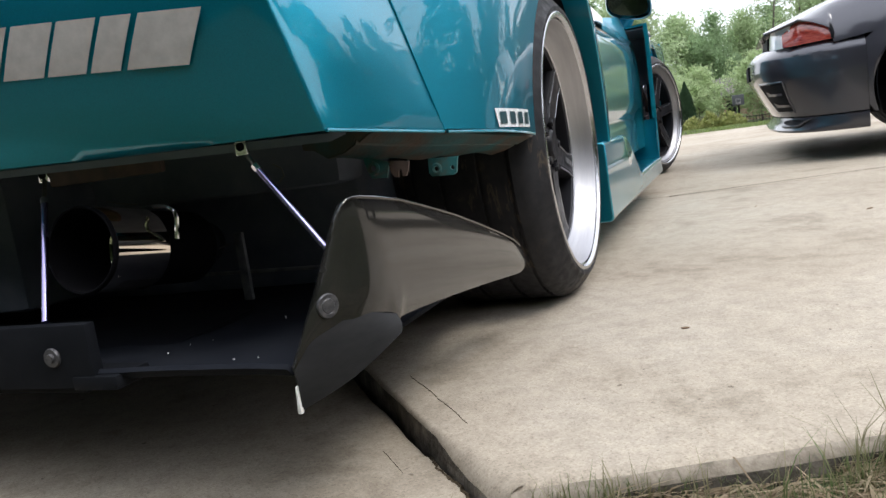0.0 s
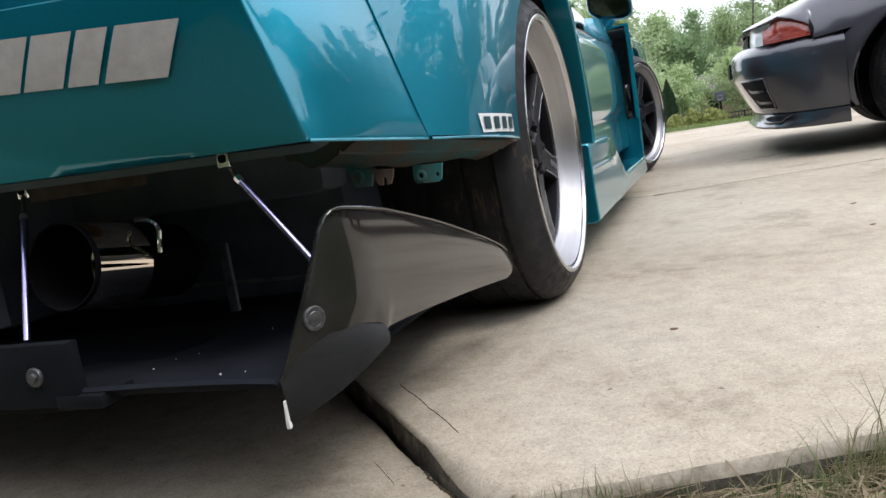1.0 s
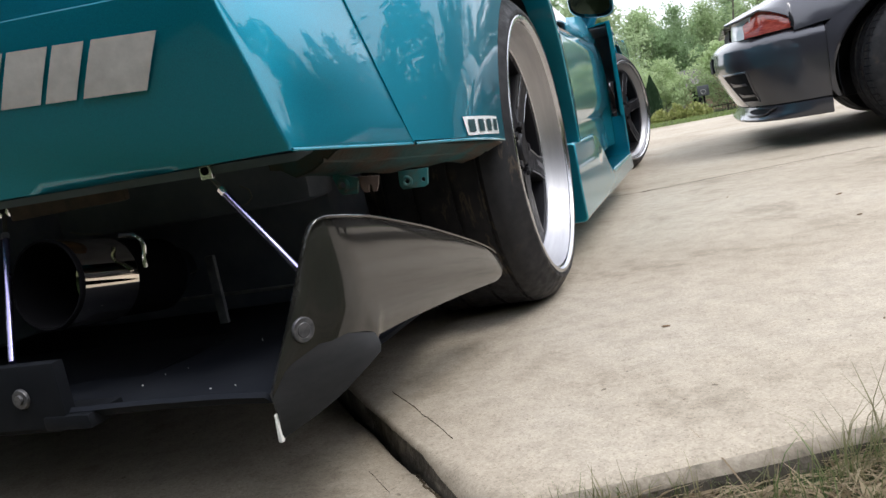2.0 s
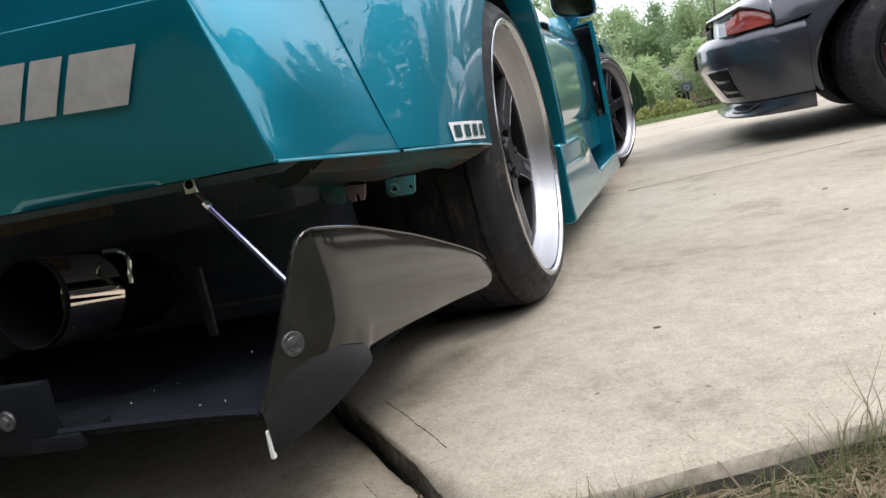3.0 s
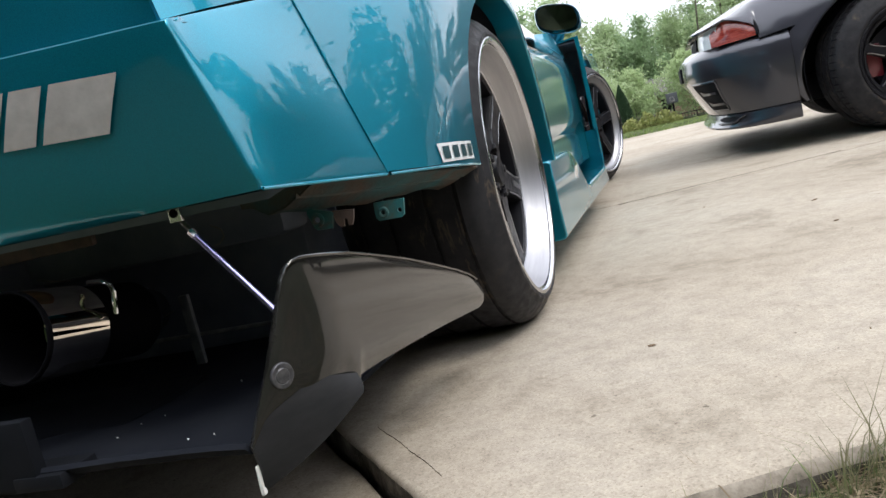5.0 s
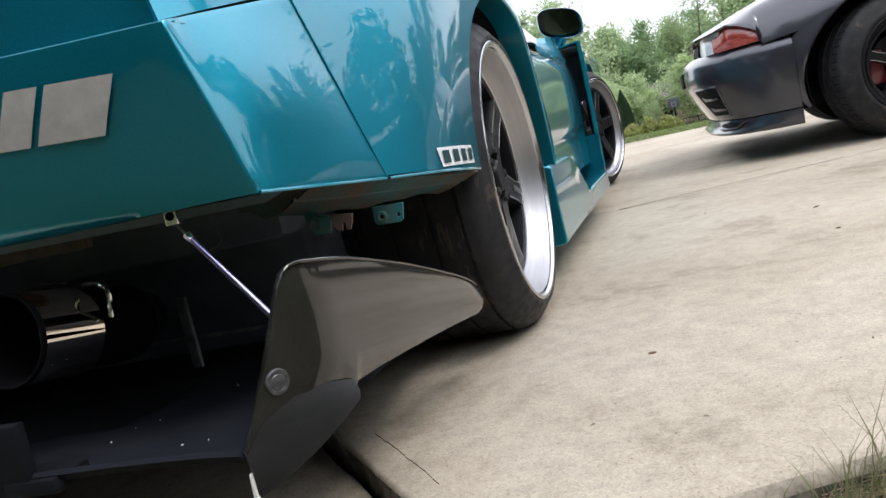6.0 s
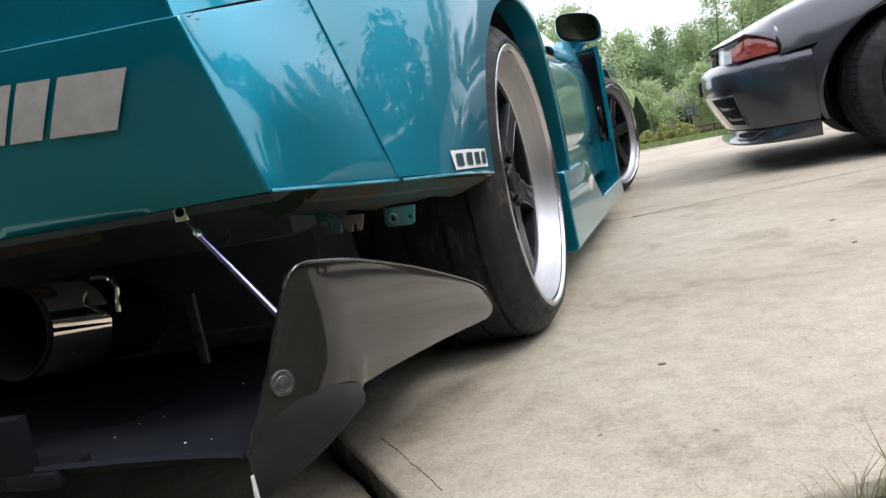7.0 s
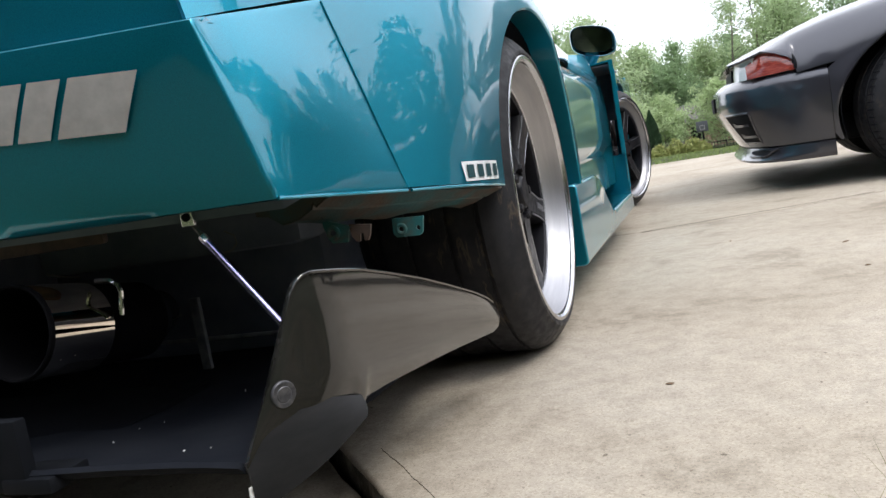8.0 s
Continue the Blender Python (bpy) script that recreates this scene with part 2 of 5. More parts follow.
into(UNDERTRAY, "Base Color", ramp(UNDERTRAY, noise_tex(UNDERTRAY, 14, 6), [(0.3, (0.009, 0.0105, 0.015)), (0.75, (0.016, 0.018, 0.023))]))
BORE_BLACK = mat("bore_black", (0.004, 0.004, 0.005), 0.9, spec=0.05)
GALVANISED = mat("dusty_galvanised_steel", (0.5, 0.5, 0.5), 0.5, 0.2)
into(GALVANISED, "Base Color", ramp(GALVANISED, noise_tex(GALVANISED, 40, 5), [(0.3, (0.16, 0.17, 0.19)), (0.7, (0.36, 0.36, 0.37))]))
RUSTY = mat("rusty_brown_steel", (0.05, 0.035, 0.03), 0.75, 0.2)
into(RUSTY, "Base Color", ramp(RUSTY, noise_tex(RUSTY, 30, 6), [(0.35, (0.07, 0.055, 0.05)), (0.7, (0.15, 0.095, 0.07))]))
CHIPPED = mat("bare_white_resin", (0.75, 0.73, 0.70), 0.7)
LEAFBROWN = mat("dead_leaf_brown", (0.17, 0.11, 0.065), 0.8)
FLANGE = mat("scraped_black_fibre", (0.03, 0.029, 0.028), 0.55, spec=0.22)
into(FLANGE, "Base Color", ramp(FLANGE, noise_tex(FLANGE, 25, 6, 0.6, (1, 0.4, 2)), [(0.3, (0.009, 0.009, 0.0095)), (0.75, (0.021, 0.0205, 0.0205))]))
DECAL = mat("silver_grey_vinyl", (0.47, 0.44, 0.41), 0.42, 0.15)
into(DECAL, "Base Color", ramp(DECAL, noise_tex(DECAL, 60, 4), [(0.3, (0.37, 0.35, 0.33)), (0.7, (0.46, 0.44, 0.415))]))
DECAL_WHITE = mat("white_vinyl", (0.74, 0.76, 0.78), 0.35)
DECAL_DARK = mat("dark_vinyl", (0.012, 0.05, 0.06), 0.35)
MIRROR_DIM = mat("dim_mirror_glass", (0.72, 0.72, 0.80), 0.05, 1.0)
GLASS_DARK = mat("dark_tinted_glass", (0.01, 0.012, 0.013), 0.03, coat=0.6)
AMBER = mat("amber_red_lens", (0.62, 0.055, 0.015), 0.12, coat=1.0)
into(AMBER, "Base Color", ramp(AMBER, noise_tex(AMBER, 30, 3, 0.5, (1, 1, 4)), [(0.35, (0.24, 0.026, 0.020)), (0.65, (0.42, 0.075, 0.050))]))
# white base carries the sky's reflection in the clear lens
LENS = mat("clear_headlight_lens", (0.88, 0.89, 0.90), 0.18, coat=1.0)
BOARD = mat("grey_backboard", (0.055, 0.06, 0.065), 0.3)
RED = mat("red_caliper", (0.11, 0.006, 0.014), 0.35, coat=0.5)
STONE = mat("tan_brick_far", (0.32, 0.22, 0.16), 0.85)
into(STONE, "Base Color", ramp(STONE, noise_tex(STONE, 3, 5), [(0.3, (0.26, 0.18, 0.13)), (0.7, (0.40, 0.29, 0.21))]))
ROOFING = mat("grey_shingle", (0.12, 0.11, 0.10), 0.9)
into(ROOFING, "Base Color", ramp(ROOFING, noise_tex(ROOFING, 5, 5), [(0.3, (0.09, 0.08, 0.075)), (0.7, (0.16, 0.15, 0.14))]))


# ---- building helpers ----
def thing(name, label, category, m=Matrix(), group=""):
    ob = new(name)
    ob.empty_display_size = 0.1
    ob.matrix_basis = m
    return tagged(ob, label, category, group)


def part(name, bm, material, parent=None, label="", smooth=35, fix=True, away=None):
    """Links a bmesh as one mesh object under a thing or a part. away: a place that open shells face away from."""
    if fix:
        bmesh.ops.recalc_face_normals(bm, faces=bm.faces[:])
    if away:
        c = Vector(away)
        bm.normal_update()
        if sum(f.normal.dot(f.calc_center_median() - c) * f.calc_area() for f in bm.faces) < 0:
            bmesh.ops.reverse_faces(bm, faces=bm.faces[:])
    data = bpy.data.meshes.new(name)
    bm.edges.index_update()
    rim = [e.index for e in bm.edges if e.is_boundary]
    bm.to_mesh(data)
    bm.free()
    data.materials.append(material)
    if smooth:
        data.polygons.foreach_set("use_smooth", [True] * len(data.polygons))
        data.set_sharp_from_angle(angle=radians(smooth))
        for i in rim:
            data.edges[i].use_edge_sharp = True
    ob = new(name, data)
    ob.parent = parent
    return tagged(ob, label)


def solid(ob, thickness, offset=-1.0, bevel=0.0):
    s = ob.modifiers.new("thickness", "SOLIDIFY")
    s.thickness, s.offset = thickness, offset
    if bevel:
        b = ob.modifiers.new("edge", "BEVEL")
        b.width, b.segments, b.limit_method, b.angle_limit = bevel, 2, "ANGLE", radians(50)
    return ob


def grid(bm, rows, loop=False):
    vs = [[bm.verts.new(p) for p in row] for row in rows]
    n = len(vs[0])
    for a, b in zip(vs, vs[1:]):
        for i in range(n if loop else n - 1):
            j = (i + 1) % n
            bm.faces.new((a[i], a[j], b[j], b[i]))
    return vs


def box(bm, lo, hi, bevel=0.0, m=None):
    g = bmesh.ops.create_cube(bm, size=1.0)
    c = [(a + b) / 2 for a, b in zip(lo, hi)]
    d = [abs(b - a) for a, b in zip(lo, hi)]
    bmesh.ops.transform(bm, verts=g["verts"], matrix=Matrix.LocRotScale(c, None, d))
    vs = g["verts"]
    if bevel:
        es = list({e for v in vs for e in v.link_edges})
        r = bmesh.ops.bevel(bm, geom=es, offset=bevel, segments=2, affect="EDGES", profile=0.6)
        vs = list({v for f in r["faces"] for v in f.verts} | {v for v in vs if v.is_valid})
    if m:
        bmesh.ops.transform(bm, verts=vs, matrix=m)
    return vs


def lathe(bm, profile, seg=72, m=Matrix()):
    """Turns a profile of (radius, x) about the X axis."""
    rows = []
    for r, x in profile:
        rows.append([m @ Vector((x, r * math.cos(2 * math.pi * i / seg), r * math.sin(2 * math.pi * i / seg))) for i in range(seg)])
    return grid(bm, rows, True)


def tube(bm, pts, radius, seg=10, caps=True):
    pts = [Vector(p) for p in pts]
    rr = radius if isinstance(radius, (list, tuple)) else [radius] * len(pts)
    rows = []
    for i, p in enumerate(pts):
        d = (pts[min(i + 1, len(pts) - 1)] - pts[max(i - 1, 0)]).normalized()
        a = d.orthogonal().normalized() if i == 0 else (a - d * a.dot(d)).normalized()
        b = d.cross(a)
        rows.append([p + (a * math.cos(2 * math.pi * k / seg) + b * math.sin(2 * math.pi * k / seg)) * rr[i] for k in range(seg)])
    vs = grid(bm, rows, True)
    if caps:
        bm.faces.new(vs[0])
        bm.faces.new(vs[-1])


def slab_from(bm, outline, z0, z1, bevel=0.0):
    """A plate of the given plan outline from z0 up to z1, its upper edge rounded by bevel, a radius or a rule for it."""
    pts = [Vector((p[0], p[1])) for p in outline]
    n = len(pts)
    turn = 1 if sum(pts[i].x * pts[(i + 1) % n].y - pts[(i + 1) % n].x * pts[i].y for i in range(n)) > 0 else -1
    if turn < 0:
        pts.reverse()
    inward = []
    for i in range(n):
        u, v = (pts[i] - pts[i - 1]).normalized(), (pts[(i + 1) % n] - pts[i]).normalized()
        d = u + v
        w = Vector((-d.y, d.x)).normalized()
        inward.append(w / max(0.5, w.dot(Vector((-u.y, u.x)))))
    radii = [bevel(p) if callable(bevel) else max(bevel, 0.0005) for p in pts]
    rows = [[(p.x, p.y, z0) for p in pts]]
    for k in range(6):
        c, s = 1 - math.cos(math.pi / 2 * k / 5), 1 - math.sin(math.pi / 2 * k / 5)
        rows.append([(p.x + w.x * r * c, p.y + w.y * r * c, z1 - r * s) for p, w, r in zip(pts, inward, radii)])
    rings = grid(bm, rows, True)
    bm.faces.new(rings[0][::-1])
    bm.faces.new(rings[-1])


def lerp(a, b, t):
    return a + (b - a) * t


def smooth01(t):
    t = max(0.0, min(1.0, t))
    return t * t * (3 - 2 * t)


def curve(points, x):
    """Straight-line look-up through (x, y) pairs."""
    if x <= points[0][0]:
        return points[0][1]
    for (a, u), (b, v) in zip(points, points[1:]):
        if x <= b:
            return lerp(u, v, (x - a) / (b - a))
    return points[-1][1]

# ---- ground ----
EDGE = Vector((0.917, 0.398))          # the driveway's near edge, along the grass
CORNER = Vector((0.0668, -0.9554))       # where the broken joint meets that edge
JOINT = Vector((-0.651, 0.759))        # the broken joint's way under the car


def past_edge(x, y):
    """Metres from the driveway's near edge towards the grass."""
    return -((x - CORNER.x) * -EDGE.y + (y - CORNER.y) * EDGE.x)


def ground_z(x, y):
    if y > 6.6:
        return -0.02 - 0.0365 * min(y - 6.6, 21.4) - 0.0531 * max(0.0, min(y - 28, 28.6)) - 0.004 * max(0.0, min(y - 56, 60))
    if past_edge(x, y) > -0.02:
        gap = 0.005 * (1 - smooth01((past_edge(x, y) - 0.012 - 0.03 * noise.noise((x * 7, y * 7, 8))) / 0.045))
        return -0.029 - gap + 0.010 * noise.noise((x * 5, y * 5, 0)) + 0.010 * noise.noise((x * 19, y * 19, 3))
    if -8.0 < x < 12:
        return -0.16
    return -0.06


def axis_steps(spans):
    out = []
    for a, b, n in spans:
        out += [a + (b - a) * i / n for i in range(n)]
    return out + [spans[-1][1]]


bm = bmesh.new()
xs = axis_steps([(-3000, -300, 3), (-300, -40, 5), (-40, -8.01, 6), (-8.01, -2, 6), (-2, 2.5, 160), (2.5, 12.01, 9), (12.01, 60, 6), (60, 300, 5), (300, 3000, 3)])
ys = axis_steps([(-3000, -300, 3), (-300, -40, 5), (-40, -6, 6), (-6, -2.2, 6), (-2.2, 0.4, 110), (0.4, 6.595, 6), (6.595, 6.62, 1), (6.62, 16, 10), (16, 70, 9), (70, 300, 5), (300, 3000, 3)])
grid(bm, [[(x, y, ground_z(x, y)) for x in xs] for y in ys])
tagged(part("ground", bm, LAWN, None, "grassy soil and lawn around the concrete driveway", fix=False), category="ground", kind="structure")


def ragged(a, b, n, amp, seed, notch=None):
    """Points from a to b with small breaks to either side."""
    a, b = Vector(a), Vector(b)
    d = (b - a).normalized()
    s = Vector((-d.y, d.x))
    out = []
    for i in range(n + 1):
        p = a.lerp(b, i / n)
        q = (p - a).length
        w = amp * noise.noise((q * 9, seed, 0)) + 0.5 * amp * noise.noise((q * 37, seed, 3)) + 0.35 * amp * noise.noise((q * 110, seed, 5))
        if notch and abs(q - notch[0]) < notch[1]:
            w += notch[2] * (1 - (abs(q - notch[0]) / notch[1]) ** 2)
        out.append(p + s * (w if 0 < i < n else 0))
    return out


bm = bmesh.new()
slab_from(bm, [(-8.0, -4.6), (12.0, 4.2), (12.0, 6.6), (-8.0, 6.6)], -0.155, -0.12)
driveway = tagged(part("driveway", bm, DIRT, None, "cracked tan concrete driveway with sunken slabs"), category="driveway", kind="structure")
far = CORNER + JOINT * 3.1
# the slab under the wheels stands proud of its neighbour
bm = bmesh.new()
near_edge = ragged(CORNER, CORNER + EDGE * 1.2, 44, 0.005, 5) + [CORNER + EDGE * 12]
slab_from(bm, [tuple(p) for p in near_edge] + [(11, 5.6), (4, 2.95), (0.78, 1.68), (0.52, 1.555), (0.29, 1.478), (0.05, 1.44)]
          + [tuple(p) for p in ragged(far, CORNER + JOINT * 0.7, 40, 0.0028, 2)] + [tuple(p) for p in ragged(CORNER + JOINT * 0.7, CORNER, 100, 0.0022, 2)][1:-1], -0.13, 0.0, lambda p: lerp(lerp(0.030, 0.025, smooth01(((p - CORNER).dot(EDGE) - 0.05) / 0.12)), 0.008, smooth01(((p - CORNER).dot(JOINT) - 0.10) / 0.12)))
slab_a = part("concrete_slab", bm, CONCRETE, driveway)
bm = bmesh.new()
off = Vector((-0.759, -0.651)) * 0.009
low_edge = [tuple(p + off * lerp(0.35, 0.85, smooth01(((p - CORNER).dot(JOINT) - 0.17) / 0.05))) for p in ragged(CORNER, far, 260, 0.0035, 8, (0.205, 0.02, -0.005))]
slab_from(bm, low_edge + [(-8.0, 1.0), (-8.0, -4.47), tuple(CORNER - EDGE * 1.5 + off)], -0.15, -0.036, 0.005)
part("concrete_slab", bm, CONCRETE, driveway)
bm = bmesh.new()
slab_from(bm, [(-8, 1.012), (far.x, far.y + 0.008), (0.05, 1.447), (0.29, 1.485), (0.52, 1.562), (0.78, 1.687), (4, 2.957), (11, 5.607), (12, 6.0), (12, 6.6), (-8, 6.6)], -0.13, 0.0, 0.004)
part("concrete_slab", bm, CONCRETE, driveway)

# faces take the darker tones by how steep they are
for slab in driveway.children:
    slab.data.materials.append(MILDEW_SHADE)
    slab.data.materials.append(RIM_MID)
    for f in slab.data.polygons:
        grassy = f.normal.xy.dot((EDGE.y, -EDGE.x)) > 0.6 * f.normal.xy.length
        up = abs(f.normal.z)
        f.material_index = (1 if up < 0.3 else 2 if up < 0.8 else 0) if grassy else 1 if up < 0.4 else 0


def hairline(points, width, seed, z=0.0, name="hair_crack"):
    """A hair crack filled with dirt, lying in the slab's skin."""
    bm = bmesh.new()
    rows = []
    for i, p in enumerate(points):
        w = width * (0.4 + 0.9 * abs(noise.noise((i * 0.7, seed, 0)))) * (0.2 if i in (0, len(points) - 1) else 1)
        rows.append([(p.x - w, p.y - w, z - 0.002), (p.x, p.y, z + 0.0012), (p.x + w, p.y + w, z - 0.002)])
    grid(bm, rows)
    return part(name, bm, DIRT, slab_a)


hairline(ragged((-0.185, -0.590), (-0.105, -0.682), 34, 0.004, 4), 0.0008, 1)
hairline(ragged((-0.103, -0.687), (-0.028, -0.777), 34, 0.004, 5), 0.0008, 2)
# the broken foot of the joint, a short old crack and a scored line
hairline(ragged(CORNER + JOINT * 0.0 + off * 0.5, CORNER + JOINT * 0.215 + off * 0.6, 90, 0.011, 21), 0.0042, 6, -0.0354, "joint_crack")
hairline(ragged((-0.148, -0.783), (-0.095, -0.842), 12, 0.003, 7), 0.0005, 4, -0.0362)
hairline(ragged((0.05, 1.443), (0.9, 1.745), 30, 0.004, 9), 0.004, 3)


# ---- grass ----
def blade(vs, fs, x, y, z, h, w, lean, turn, bend=0.5):
    dx, dy = math.cos(turn), math.sin(turn)
    px, py = -dy * w / 2, dx * w / 2
    k = len(vs)
    for t, ww in ((0, 1), (0.55, 0.8)):
        q = lean * t * (1 - bend + bend * t) * h
        vs += [(x + dx * q - px * ww, y + dy * q - py * ww, z + h * t), (x + dx * q + px * ww, y + dy * q + py * ww, z + h * t)]
    q = lean * h
    vs.append((x + dx * q, y + dy * q, z + h * (1 - 0.25 * min(1.0, lean))))
    fs += [(k, k + 1, k + 3, k + 2), (k + 2, k + 3, k + 4)]


def stuff(name, vs, fs, material, label, category):
    data = bpy.data.meshes.new(name)
    data.from_pydata(vs, [], fs)
    data.materials.append(material)
    return tagged(new(name, data), label, category, kind="stuff")


rnd = random.Random(11)


def way_out(q):
    """A heading for a blade; close to the concrete it leans along or away from it."""
    a = rnd.uniform(0, 6.28)
    while q < 0.06 and math.cos(a) * EDGE.y - math.sin(a) * EDGE.x < -0.15:
        a = rnd.uniform(0, 6.28)
    return a


vs, fs, vd, fd = [], [], [], []
for i in range(24000):
    a, q = rnd.uniform(-0.05, 1.3), 0.45 * rnd.random() ** 1.6 - 0.003
    p = CORNER + EDGE * a + Vector((EDGE.y, -EDGE.x)) * q
    tuft = noise.noise((p.x * 9, p.y * 9, 4))
    rim = q < 0.07 and tuft > -0.10
    if rnd.random() > (0.52 if rim else 0.72) + 1.2 * tuft:
        continue
    h = rnd.uniform(0.014, 0.040) * (1 + 0.5 * tuft) + (rnd.uniform(0.0, 0.038) * (0.6 + 1.6 * tuft) if rim else 0.0)
    z = ground_z(p.x, p.y) - 0.004
    if rnd.random() < (0.55 if rim else 0.26):
        blade(vs, fs, p.x, p.y, z, h * 1.15, rnd.uniform(0.0007, 0.0016), rnd.uniform(0.1, 0.9), way_out(q))
    else:
        blade(vd, fd, p.x, p.y, z + 0.004, h * rnd.uniform(0.15, 0.6), rnd.uniform(0.0015, 0.0045), rnd.uniform(0.5, 4.5), way_out(q))
for i in range(26000):
    x, y = rnd.uniform(-3.5, 3.5), rnd.uniform(-3.6, 0.6)
    a = (Vector((x, y)) - CORNER).dot(EDGE)
    if past_edge(x, y) > (0.46 if -0.05 < a < 1.3 else 0.01):
        blade(vs, fs, x, y, ground_z(x, y) - 0.003, rnd.uniform(0.03, 0.06), 0.004, rnd.uniform(0.1, 0.9), rnd.uniform(0, 6.28))
stuff("grass", vs, fs, GRASS, "patchy green and straw grass along the concrete edge", "grass")
stuff("dry_grass", vd, fd, STRAW, "dead straw-coloured grass stems on bare soil", "dry grass")
vs, fs = [], []
for i in range(16000):
    x, y = rnd.uniform(-6, 7), 6.62 + 22 * rnd.random() ** 1.4
    blade(vs, fs, x, y, ground_z(x, y) - 0.004, rnd.uniform(0.02, 0.05), 0.012, rnd.uniform(0.1, 0.6), rnd.uniform(0, 6.28))
stuff("lawn_grass", vs, fs, LAWNBLADE, "mown green lawn beyond the driveway", "lawn")


def weed(x, y, n, h, seed, name="weed"):
    r = random.Random(seed)
    t = thing(name, "tall wiry green grass weed beside the concrete edge", "weed", Matrix.Translation((x, y, ground_z(x, y))), "weeds along the edge")
    for i in range(n):
        vs, fs = [], []
        blade(vs, fs, r.uniform(-0.012, 0.012), r.uniform(-0.012, 0.012), -0.003, h * r.uniform(0.5, 1.05), r.uniform(0.0011, 0.0021),
              r.uniform(0.05, 0.85), r.uniform(0, 6.28), 0.75)
        data = bpy.data.meshes.new("blade")
        data.from_pydata(vs, [], fs)
        data.materials.append(GRASS)
        new("blade", data).parent = t
    return t


for x, y, n, h, k in ((0.412, -0.860, 11, 0.16, 3), (0.440, -0.850, 8, 0.12, 4), (0.402, -0.866, 5, 0.10, 5), (0.178, -0.945, 9, 0.070, 6), (0.262, -0.915, 7, 0.055, 7),
                      (0.135, -0.965, 7, 0.07, 8), (0.33, -0.885, 6, 0.055, 9), (0.50, -0.83, 12, 0.12, 10), (0.58, -0.80, 10, 0.10, 12)):
    weed(x - 0.005, y + 0.011, n, h, k)


def litter(x, y, size, turn, material=LEAFBROWN):
    bm = bmesh.new()
    rows = []
    for i in range(5):
        t = i / 4
        w = size * 0.20 * math.sin(math.pi * (0.08 + 0.84 * t))
        rows.append([(size * (t - 0.5), -w, 0.0015), (size * (t - 0.5), 0, 0.0025 + 0.0012 * math.sin(3 * t)), (size * (t - 0.5), w, 0.0012)])
    grid(bm, rows)
    ob = part("dead_leaf", bm, material)
    solid(ob, 0.001)
    ob.matrix_basis = pose(x, y, 0.0, 0, 0, turn)
    return tagged(ob, "small curled brown dead leaf on concrete", "leaf", "leaf litter")


for x, y, s, a in ((0.212, -0.387, 0.013, 5), (0.63, 0.705, 0.022, 40), (0.35, 0.95, 0.015, 80), (0.62, 0.36, 0.012, 10), (0.51, -0.45, 0.003, 30)):
    litter(x, y, s, a)


# ---- trees ----
def make_tree(name, height, radius, seed, leaf, label, start=0.25, clumps=230, leaves=14, size=0.30, trunk=0.16, sparse=0.0, category="tree"):
    r = random.Random(seed)
    t = thing(name, label, category, group="woodland trees")
    bm = bmesh.new()
    wob = [Vector((0.25 * r.uniform(-1, 1), 0.25 * r.uniform(-1, 1), 0)) for _ in range(7)]
    spine = [Vector((0, 0, height * 0.92 * i / 6)) + wob[i] * (i / 6) * radius * 0.5 for i in range(7)]
    spine[0].z = -0.4
    tube(bm, spine, [trunk * (1 - 0.85 * i / 6) for i in range(7)], 7)
    tips = []
    for i in range(13):
        k = r.uniform(start, 0.9)
        a = r.uniform(0, 6.28)
        p = spine[0].lerp(spine[6], k)
        reach = radius * r.uniform(0.5, 0.95) * math.sin(math.pi * min(1, 0.28 + 0.75 * (k - start) / (1 - start)))
        q = p + Vector((math.cos(a) * reach, math.sin(a) * reach, reach * r.uniform(0.25, 0.7)))
        mid = p.lerp(q, 0.5) + Vector((0, 0, 0.06 * reach))
        w = trunk * 0.42 * (1.1 - k)
        tube(bm, [p, mid, q], [w, w * 0.6, w * 0.2], 5)
        tips += [q, mid.lerp(q, 0.6)]
    part("trunk", bm, BARK, t)
    vs, fs = [], []
    for c in range(clumps):
        if r.random() < 0.55:
            o = r.choice(tips) + Vector([r.gauss(0, radius * 0.17) for _ in range(3)])
        else:
            k = r.uniform(start, 1.0)
            a = r.uniform(0, 6.28)
            reach = radius * math.sqrt(r.random()) * math.sin(math.pi * min(1, 0.22 + 0.74 * (k - start) / (1 - start))) * (0.75 + 0.45 * noise.noise((a * 1.3, k * 5, seed)))
            o = Vector((math.cos(a) * reach, math.sin(a) * reach, height * k))
        if sparse and noise.noise(o * 0.55 + Vector((seed, 0, 0))) < sparse - 0.3:
            continue
        spread = radius * r.uniform(0.07, 0.16)
        for i in range(leaves):
            p = o + Vector((r.gauss(0, spread), r.gauss(0, spread), r.gauss(0, spread * 0.7)))
            u = Vector((r.gauss(0, 1), r.gauss(0, 1), r.gauss(0, 1))).normalized()
            v = u.orthogonal().normalized() * size * r.uniform(0.35, 0.7)
            u = u * size * r.uniform(0.5, 1.0)
            n = len(vs)
            vs += [p - u, p + v, p + u, p - v * 0.8]
            fs.append((n, n + 1, n + 2, n + 3))
    data = bpy.data.meshes.new("crown")
    data.from_pydata(vs, [], fs)
    data.materials.append(leaf)
    new("crown", data).parent = t
    return t


def plant(proto, x, y, scale=1.0, turn=0.0, wide=None, z=None):
    w = wide or scale
    m = Matrix.Translation((x, y, ground_z(x, y) if z is None else z)) @ Matrix.Rotation(turn, 4, "Z") @ Matrix.Diagonal((w, w, scale, 1))
    return copy_thing(proto, m)


